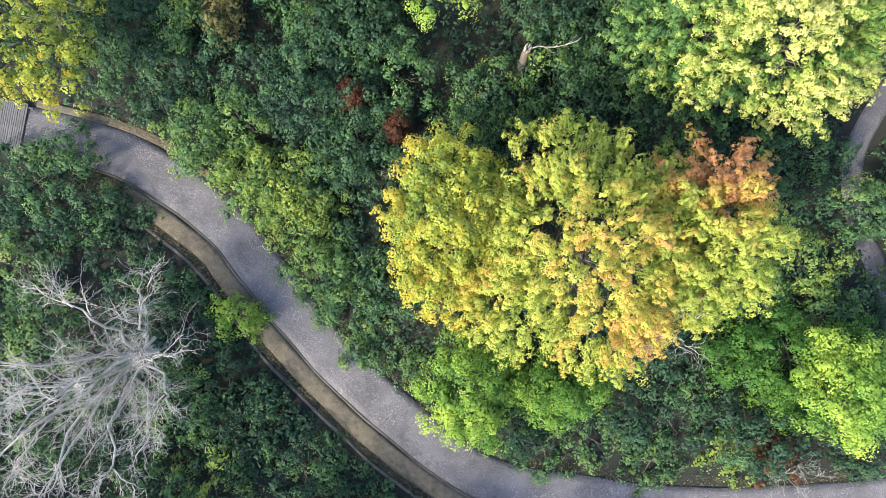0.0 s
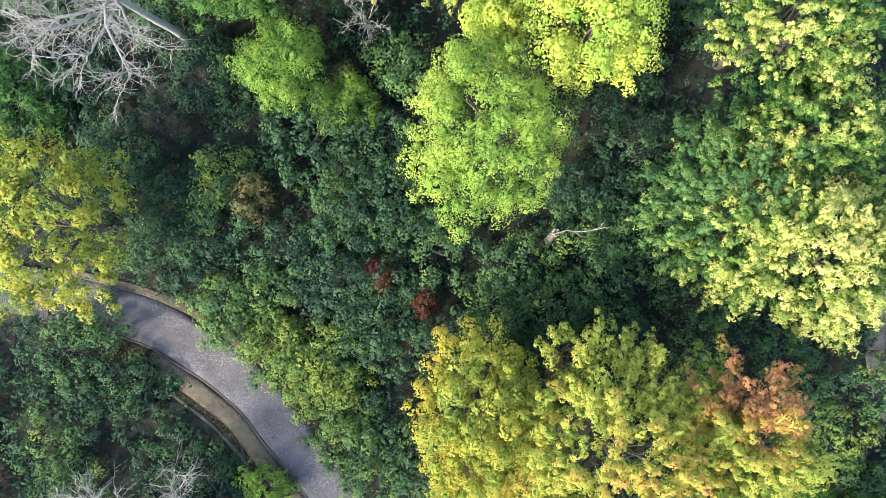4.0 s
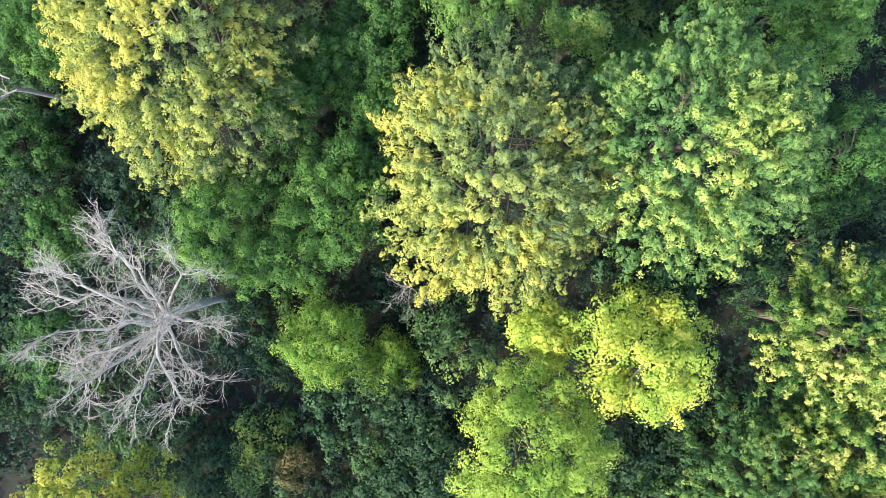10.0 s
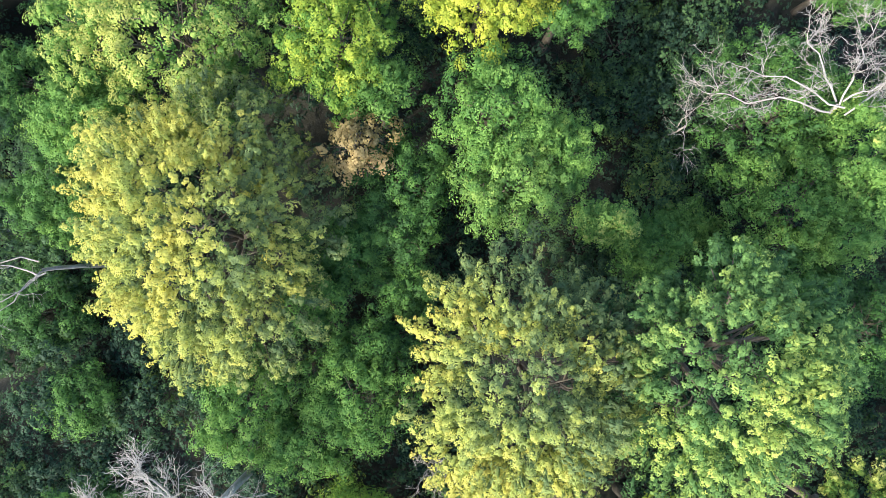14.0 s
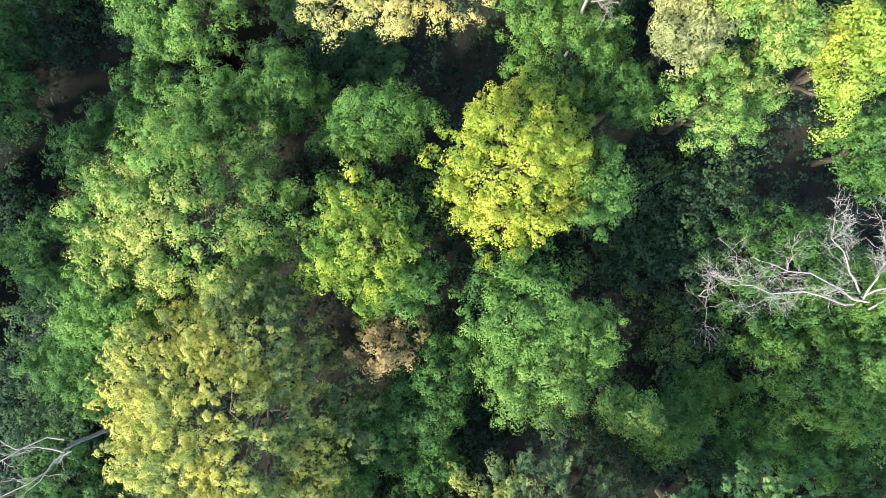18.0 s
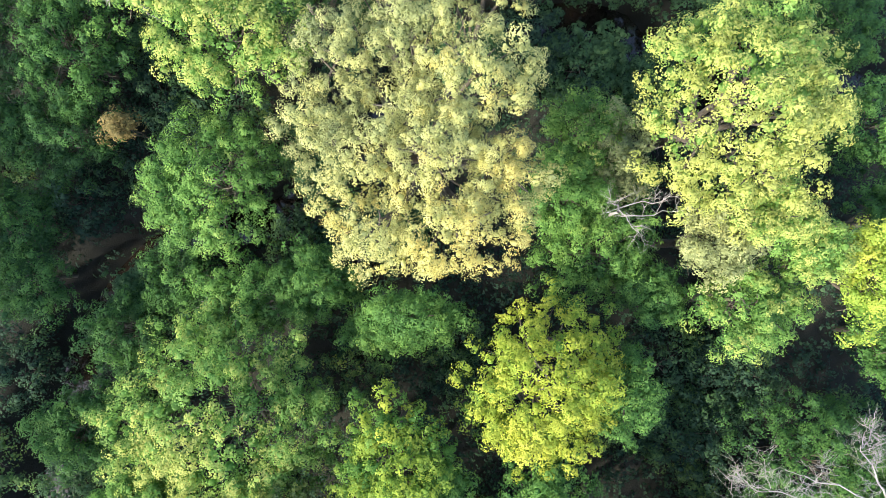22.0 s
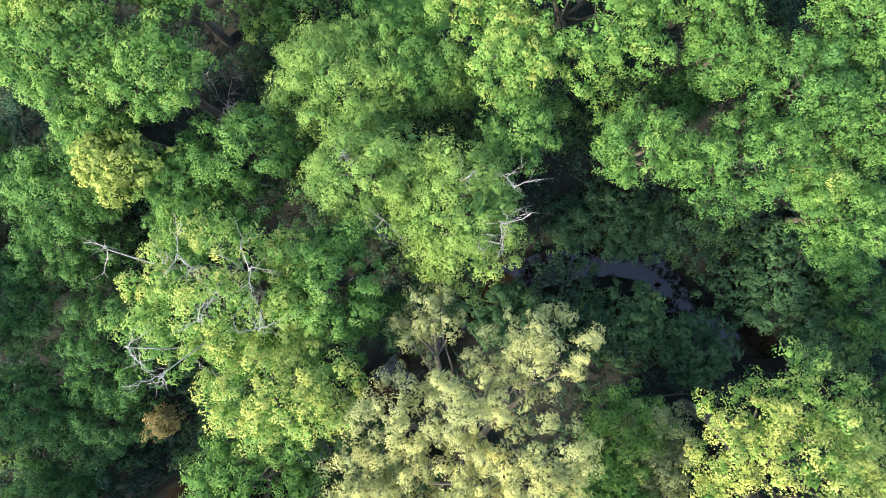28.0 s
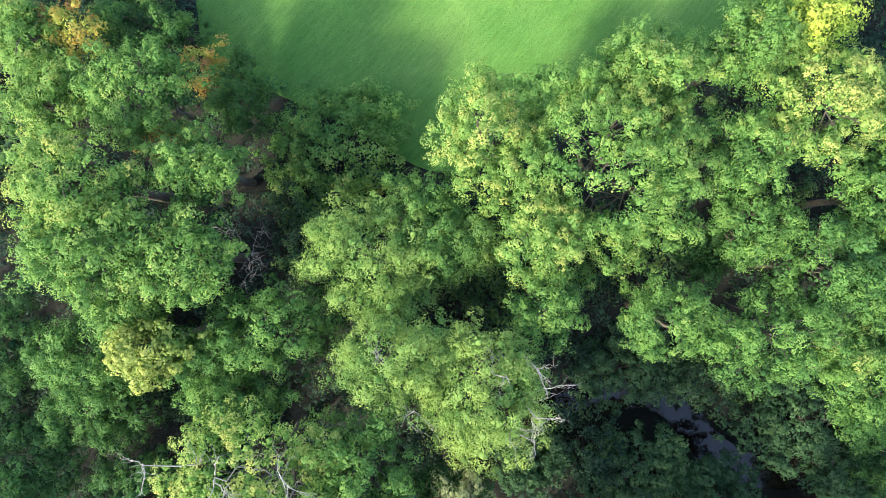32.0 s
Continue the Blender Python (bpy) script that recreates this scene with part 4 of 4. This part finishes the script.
# unseen ash row farther west, added to cast shade over the creek side
for tx, ty, tt in [(-47.5, 44, 11), (-47, 52, 12), (-47.5, 60, 12), (-48, 68, 11), (-48.5, 76, 10)]:
    ash(tx, ty, 4.2, 4.4, tt, 0.15)
ivy(-7.5, 79.4, 3.2, 2.6, -4.5, 0.1)
ivy(16.5, 77.6, 3.4, 3.0, -3.5, 0.1)
ivy(-31.5, 61.5, 3.2, 2.6, -4.0, 0.1)
ivy(-36.5, 50.0, 2.6, 3.2, -3.6, 0.05)
ivy(-28.5, 68.2, 2.6, 2.4, -4.0, 0.1)
ash_dark(18.6, 80.5, 3.4, 3.4, -1.0, 0.1)
ash_dark(19.6, 73.0, 3.4, 3.6, 1.5, 0.15)
ash(21.0, 66.5, 3.2, 3.4, 3.0, 0.15)
ash(20.6, 58.5, 3.4, 3.4, 3.5, 0.15)

for tx, ty, tt in [(5.0, 37.6, -1.5), (7.4, 38.4, -1.0), (10.0, 38.6, -1.5), (12.4, 37.4, -1.0), (14.8, 29.0, -1.2), (12.4, 27.4, -1.5), (10.4, 29.0, -2.0), (16.2, 26.8, -1.0), (13.4, 31.4, -1.0), (17.6, 28.6, -1.8), (22.0, 2.5, 0.5), (25.0, 6.0, 0.2), (21.5, -3.0, 0.0), (26.4, -5.0, 0.0), (20.5, 5.5, 1.0), (30.5, 1.5, 0.0), (31.5, -4.0, -0.5)]:
    shrub(tx, ty, 2.0, tt, -0.1 if ty > 10 else 0.1)
# unseen ash trees added south of the path to throw shade over it
for tx, ty, tt in [(-33, -25, 13), (-25, -27, 12), (-17, -29, 13), (-9, -30, 12), (-1, -31, 13)]:
    ash(tx, ty, 4.6, 4.4, tt, 0.15)

# ---- dead trees, snag and fallen trunk ----
dead_tree(-19.6, -7.4, [(-6.5, -2.5, 9), (-3, -7, 9), (0.8, -5.5, 8.8), (3.6, -1.6, 8), (-7, -6.5, 8.5), (-4, -3.5, 10), (-5.5, 0.5, 9), (-2, -5.5, 9.5), (2.6, -3.6, 8.6), (2.8, 0.6, 8.2), (-1.5, 3.6, 8.5), (1.6, 3.2, 7), (-1, -1, 11), (-4.8, -5.4, 8.5)], 0.3, "large bleached dead tree with a tangle of bare branches", (0, 0, 3.2), 2.6)
dead_tree(-19.0, 25.5, [(-3.6, 2.1, 14.5), (-4.8, -0.8, 14), (-3.4, -3.2, 13.5), (-1.3, -4.2, 13), (0.9, -3.0, 12.5), (1.8, -0.4, 13), (1.1, 2.1, 13.5), (-1.4, 3.1, 14.5), (-4.8, -2.6, 12.5), (-1.2, -0.4, 15.5), (-5.2, 1.0, 13.5), (0.2, -4.8, 11.5), (-2.6, 3.5, 13.5)], 0.27, "tall pale grey dead tree with crooked bare limbs", (-0.9, -0.3, 11.0), 1.9)
dead_tree(-6.9, 26.2, [(0.9, 0.8, 5.6), (-1.1, 0.6, 5.4), (0.2, -1.4, 5), (-0.9, -1.0, 5.8), (1.2, -0.6, 5.2), (0.1, 0.2, 6.6)], 0.09, "small slender dead tree with thin bare twigs", (0, 0, 3.4), 0.9, 2)
dead_tree(20.5, 47.0, [(-5.4, 6.2, 11.4), (-2.0, 6.0, 12), (-0.5, 3.5, 12.5), (-8.4, 4.2, 10.8), (-10.2, 3.0, 10.2), (1.6, 4.5, 11.5)], 0.16, "dead tree with thick peeling pale limbs", (-3.0, 2.2, 10.4), 2.0)
dead_tree(-30.6, 39.4, [(-7.4, -0.6, 8.6), (-6.8, -3.6, 8.2), (-4.4, -3.4, 7.8), (-5.6, 1.0, 8.4)], 0.17, "pale dead tree leaning out over grey shrubs", (-1.8, -0.2, 6.2), 1.8, 2)
dead_tree(10.2, 48.8, [(-0.4, 1.8, 7.4), (0.8, 1.2, 7.6), (-0.6, -1.8, 7.0)], 0.08, "thin dead tree with hanging bare twigs", (0, 0, 5.5), 1.6, 2)
dead_tree(1.4, 66.6, [(-1.4, 0.8, 13), (1.8, 1.2, 13.2), (0.2, -0.8, 12.6), (2.6, 0.4, 12.4)], 0.12, "slender bare dead tree among green crowns", (-0.6, 0.4, 11.5), 1.2, 2)
dead_tree(-28.6, 95.0, [(1.2, 1.6, 4.2), (-1.0, 1.8, 4), (0.2, -1.8, 3.8), (1.4, -0.6, 4)], 0.07, "bare brown brushwood in a gap between trees", (0, 0, 1.6), 1.4, 2)
dead_tree(-24.8, 60.6, [(1.2, 1.2, 5.2), (-1.2, 1.0, 5), (0.4, -1.4, 4.8)], 0.06, "bare grey brushwood beside the creek", (0, 0, 2.6), 1.2, 2)
dead_tree(23.6, -16.4, [(1.6, 0.4, 2.0), (0.4, 1.2, 2.2), (-1.2, 0.2, 2.0), (0.9, -1.0, 1.8)], 0.05, "low bare pale shrub at the path's edge", (0, 0, 0.7), 1.2, 2)


def snag(x, y):
    root = tagged(new("snag"), "broken weathered tree stump with a splintered top", "snag")
    root.location = (x, y, float(ground(x, y)) - 0.05)
    rng = np.random.default_rng(5)
    stem = Tubes()
    stem.limb(bent((0, 0, -0.1), (0.2, 0.9, 4.0), rng, 0.04, 8), np.linspace(0.34, 0.24, 8), 10)
    child("trunk", stem.mesh("trunk", BARK), root)
    for k in range(7):
        a = k * 0.9
        splinter = Tubes()
        foot = (0.2 + 0.17 * math.cos(a), 0.9 + 0.17 * math.sin(a), 3.85)
        splinter.limb(bent(foot, (foot[0] * 1.1, foot[1] + 0.1 * math.sin(a), 4.3 + 0.5 * rng.uniform(0, 1)), rng, 0.05, 4), (0.11, 0.08, 0.05, 0.01), 4)
        child("splinter", splinter.mesh("splinter", DEADWOOD), root)
    side = Tubes()
    branch_out(side, rng, np.array((0.2, 0.8, 3.6)), np.array((3.2, 1.2, 4.6)), 0.07, 1, 0.9)
    child("bough", side.mesh("bough", DEADWOOD), root)


snag(5.2, 11.3)


def fallen_trunk(a, b, thick, label):
    rng = np.random.default_rng(int(abs(a[0] * 10)))
    root = tagged(new("fallen_tree"), label, "fallen tree")
    root.location = (a[0], a[1], 0)
    za, zb = float(ground(*a)) + thick, float(ground(*b)) + thick
    log = Tubes()
    log.limb(bent((0, 0, za), (b[0] - a[0], b[1] - a[1], zb + 0.6), rng, 0.04, 12), np.linspace(thick, thick * 0.4, 12), 9)
    child("trunk", log.mesh("trunk", BARK), root)
    for k in (0.55, 0.7, 0.8, 0.9):
        s = np.array((k * (b[0] - a[0]), k * (b[1] - a[1]), za + k * (zb - za) + 0.4))
        limb = Tubes()
        branch_out(limb, rng, s, s + rng.normal(0, 1.0, 3) + (0.8, 0, 1.2), thick * 0.3, 1, 1.0)
        child("limb", limb.mesh("limb", BARK), root)


fallen_trunk((16.5, 30.6), (25.5, 31.6), 0.24, "fallen brown tree trunk lying in the shade")
fallen_trunk((20.0, 28.6), (26.0, 31.0), 0.16, "thin fallen tree trunk lying in the shade")
fallen_trunk((-22.6, 66.6), (-20.6, 65.2), 0.14, "short pale log at the creek's edge")
fallen_trunk((0.8, 72.6), (7.0, 73.4), 0.1, "pale driftwood log on the creek bank")


# ---- coloured shrubs ----
def tinted_shrub(x, y, r, top, leaf, tint, label):
    return grow("shrub", label, x, y, standing(x, y, r, r, top, 4, 0.6), leaf, tint, 0.15, "bush", category="shrub", trunk=0.06, rough=0.22, inner=False)


tinted_shrub(23.1, -14.9, 2.0, -1.0, "red", 0.5, "russet red leafless-looking shrub by the path")
tinted_shrub(-6.0, 9.5, 0.75, 1.4, "red", 0.35, "small dark red shrub among green bushes")
tinted_shrub(-3.2, 7.4, 0.55, 0.2, "red", 0.3, "small reddish shrub in the understorey")
tinted_shrub(-14.4, 14.4, 1.1, 1.6, "brown", 0.22, "small brownish shrub in the understorey")
tinted_shrub(-31.0, 72.8, 0.9, 1.0, "brown", 0.3, "small reddish brown shrub in deep shade")
tinted_shrub(-31.8, 108.6, 1.8, -3.4, "maple_gold", 0.72, "orange autumn shrub at the lawn's edge")
tinted_shrub(-38.4, 110.0, 2.0, 1.5, "maple_gold", 0.74, "orange autumn shrub below tall trees")
tinted_shrub(-31.4, 102.0, 1.8, 2.6, "maple_gold", 0.68, "orange-yellow shrub glowing between ash trees")
for gx, gy, gr, gt in [(-36.8, 38.9, 2.7, -1.6), (-33.4, 39.6, 2.5, -1.8), (-37.2, 33.6, 2.6, -1.8), (-33.0, 33.4, 2.4, -1.6)]:
    tinted_shrub(gx, gy, gr, gt, "shrub", 0.32, "silvery grey-green shrub on the creek bank")
tinted_shrub(-14.1, -5.4, 1.7, -0.4, "maple_yellow", 0.42, "small bright lime green sapling beside the path")
tinted_shrub(6.0, 3.6, 1.4, 4.0, "brown", 0.4, "thin brownish sapling behind the large maple")


# ---- understorey: more shrubs between the trees ----
random.seed(11)
CROWNS = [(o.location.x, o.location.y, max(abs(c[0]) for c in o.children[0].bound_box)) for o in list(scene.objects) if o.type == "EMPTY" and o.children and o["category"] in ("tree", "shrub")]
patterns = [shrub(-75 - 8 * k, 60, 2.6, float(ground(-75 - 8 * k, 60)) + 3.6, -0.2 + 0.07 * k) for k in range(6)]


def open_soil(x, y, trail, creek):
    if far_from(TRAIL, x, y) < trail or far_from(TRACK, x, y) < trail - 1 or far_from(CREEK, x, y) < creek:
        return False
    return not (-34 < x < 20 and y > np.interp(x, LAWN_EDGE[:, 0], LAWN_EDGE[:, 1]) - 2.0)


spots = []
for gy in np.arange(-21, 116, 3.6):
    for gx in np.arange(-41, 38, 3.6):
        x, y = gx - 0.13 * gy + random.uniform(-1.2, 1.2), gy + random.uniform(-1.2, 1.2)
        if open_soil(x, y, 5.2 if y < np.interp(x, TRAIL[:, 0], TRAIL[:, 1]) else 4.0, 2.2) and not any((x - cx) ** 2 + (y - cy) ** 2 < (0.7 * r) ** 2 for cx, cy, r in CROWNS):
            spots.append((x, y))
random.shuffle(spots)
for x, y in spots[:185]:
    s = random.uniform(0.75, 1.15)
    ob = copy_thing(random.choice(patterns), Matrix.Translation((x, y, float(ground(x, y)) - 0.05)) @ Matrix.Rotation(random.uniform(0, 6.28), 4, "Z"))
    ob.scale = (s, s, s * random.uniform(0.85, 1.2))
for ob in patterns:
    for part_ob in list(ob.children_recursive) + [ob]:
        bpy.data.objects.remove(part_ob)

# thickets that nobody could count: saplings, brambles and nettles over the whole forest floor
rng = np.random.default_rng(77)
uy = rng.uniform(-28, 120, 25000)
ux = rng.uniform(-48, 43, 25000) - 0.13 * uy
free = (far_from(TRAIL, ux, uy) > np.where((uy < np.interp(ux, TRAIL[:, 0], TRAIL[:, 1])) & (ux > -22.5), 4.2, 2.7)) & (far_from(TRACK, ux, uy) > 1.0) & (far_from(CREEK, ux, uy) > 1.9)
free &= ~((ux > -34) & (ux < 20) & (uy > np.interp(ux, LAWN_EDGE[:, 0], LAWN_EDGE[:, 1]) - 0.8))
for cx, cy, r in CROWNS:
    free &= (ux - cx) ** 2 + (uy - cy) ** 2 > (0.25 * r) ** 2
ux, uy = ux[free], uy[free]
mound = 0.5 + 0.5 * np.sin(ux * 0.9 + 1.3 * np.sin(uy * 0.5)) * np.cos(uy * 0.8 + np.sin(ux * 0.6))
edge = smooth_step(3.4, 6.5, far_from(TRAIL, ux, uy)) * smooth_step(2.0, 5.0, far_from(CREEK, ux, uy))
rise = (0.2 + 3.2 * mound**1.6) * edge * rng.uniform(0.5, 1.0, len(ux))
base = np.stack([ux, uy, ground(ux, uy) + rise], -1)
grow_up = unit(np.stack([rng.normal(0, 0.6, len(ux)), rng.normal(0, 0.6, len(ux)), np.ones(len(ux))], -1))
low_tint = 0.1 + 0.12 * np.sin(ux * 0.35) * np.cos(uy * 0.3) + rng.normal(0, 0.08, len(ux))
low_growth = foliage_mesh("undergrowth", LEAF["shrub"], [foliage(rng, base, grow_up, low_tint, rng.uniform(0.4, 0.75, len(ux)), 1.0, 4, 5, 0.26, 0.6, 0.2, 0.7, 0.14, 0)])
tagged(new("undergrowth", low_growth), "dark thicket of saplings and brambles over the forest floor", "undergrowth", kind="stuff")

# ---- boardwalk at the path's western end ----
boardwalk = tagged(new("boardwalk"), "grey weathered plank boardwalk at the end of the path", "boardwalk")
deck_a, deck_b = np.array((-42.0, 10.4)), np.array((-29.0, 7.8))
deck_way = unit(deck_b - deck_a)
deck_side = np.array((deck_way[1], -deck_way[0]))
deck_z = float(ground(-30, 8)) + 0.24


def plank_mesh(name, size, material):
    bm = bmesh.new()
    bmesh.ops.create_cube(bm, size=1.0)
    bmesh.ops.scale(bm, vec=size, verts=bm.verts)
    bmesh.ops.bevel(bm, geom=bm.edges, offset=0.008, segments=1, affect="EDGES")
    me = bpy.data.meshes.new(name)
    bm.to_mesh(me)
    bm.free()
    me.materials.append(material)
    return me


plank = plank_mesh("plank", (0.14, 3.3, 0.04), PLANK)
beam = plank_mesh("beam", (13.4, 0.12, 0.2), TIMBER)
deck_turn = math.atan2(deck_way[1], deck_way[0])
random.seed(4)
for k in range(86):
    at = deck_a + deck_way * (0.152 * k)
    ob = child("plank", plank, boardwalk)
    ob.matrix_basis = Matrix.Translation((at[0], at[1], deck_z + random.uniform(-0.006, 0.006))) @ Matrix.Rotation(deck_turn + random.uniform(-0.01, 0.01), 4, "Z")
for off in (-1.4, 1.4):
    at = (deck_a + deck_b) / 2 + deck_side * off
    ob = child("beam", beam, boardwalk)
    ob.matrix_basis = Matrix.Translation((at[0], at[1], deck_z - 0.13)) @ Matrix.Rotation(deck_turn, 4, "Z")

# ---- low dark strip standing in for the shaded line below the verge ----
shade_line = TRAIL[54:165]
tagged(new("retaining_wall", ribbon("retaining_wall", shade_line, 3.62, 3.82, 0.1, TIMBER, 0.0, 0.7)), "low dark strip for the shade line below the grass verge", "retaining wall", kind="structure")

# ---- loose stones on the path, grass on the verges and the lawn ----
rng = np.random.default_rng(8)
pick = rng.integers(0, len(TRAIL) - 1, 8000)
along = unit(np.gradient(TRAIL, axis=0))
side = np.stack([along[:, 1], -along[:, 0]], -1)
off = np.clip(rng.normal(0, 0.9, len(pick)), -1.5, 1.5)
spot = TRAIL[pick] + side[pick] * off[:, None] + along[pick] * rng.uniform(-0.3, 0.3, len(pick))[:, None]
half = rng.uniform(0.012, 0.032, (len(pick), 1))
turn = rng.uniform(0, 6.28, len(pick))
cx, sx = np.cos(turn)[:, None] * half, np.sin(turn)[:, None] * half
z0 = ground(spot[:, 0], spot[:, 1])[:, None] + 0.12
corner = [np.concatenate([spot + np.concatenate(q, 1), z0], 1) for q in ((cx, sx), (-sx, cx), (-cx, -sx), (sx, -cx))]
peak = np.concatenate([spot, z0 + half * 1.1], 1)
verts = np.stack([*corner, peak], 1).reshape(-1, 3)
k = np.arange(len(pick))[:, None] * 5
tris = np.concatenate([np.concatenate([k + a, k + (a + 1) % 4, k + 4], 1) for a in range(4)])
tagged(new("gravel", mesh_of("gravel", verts, tris, STONE)), "loose pale stones scattered over the gravel path", "gravel", kind="stuff")


def grass(name, base, tall, wide, tint, label, material):
    m = len(base)
    way = rng.normal(0, 1, (m, 3))
    way[:, 2] = 0
    way = unit(way)
    lean = rng.normal(0, 0.6, (m, 3)) * tall[:, None]
    lean[:, 2] = tall
    tri = np.stack([base - way * wide, base + way * wide, base + lean], 1).reshape(-1, 3)
    me = mesh_of(name, tri, np.arange(3 * m).reshape(-1, 3), material, np.repeat(np.clip(tint, 0, 1), 3))
    return tagged(new(name, me), label, "grass", kind="stuff")


pick = rng.integers(30, len(TRAIL) - 1, 26000)
off = np.where(rng.uniform(0, 1, len(pick)) < 0.75, rng.uniform(1.9, 3.6, len(pick)), rng.uniform(-2.4, -1.6, len(pick)))
spot = TRAIL[pick] + side[pick] * off[:, None] + along[pick] * rng.uniform(-0.3, 0.3, len(pick))[:, None]
DRY = leaf_material("dry_grass_blade", [(0, (0.05, 0.06, 0.02)), (0.5, (0.2, 0.17, 0.09)), (1, (0.34, 0.29, 0.18))], 0.7, 0.2)
grass("verge_grass", np.concatenate([spot, ground(spot[:, 0], spot[:, 1])[:, None] + 0.1], 1), rng.uniform(0.06, 0.2, len(pick)), 0.02, rng.normal(0.5, 0.25, len(pick)), "dry tan grass along the path's edges", DRY)
gx, gy = rng.uniform(-40, 14, 42000), rng.uniform(102, 122, 42000)
ok = gy > np.interp(gx, LAWN_EDGE[:, 0], LAWN_EDGE[:, 1]) - 0.4
gx, gy = gx[ok], gy[ok]
tint = 0.42 + 0.15 * np.sin(gx * 0.9 + gy * 0.55) + rng.normal(0, 0.15, len(gx)) + 0.35 * np.exp(-(gy - np.interp(gx, LAWN_EDGE[:, 0], LAWN_EDGE[:, 1])) / 1.5)
grass("lawn_grass", np.stack([gx, gy, lawn_z(gx, gy)], -1), rng.uniform(0.02, 0.07, len(gx)), 0.035, tint, "short mown grass of the lawn", BLADE)
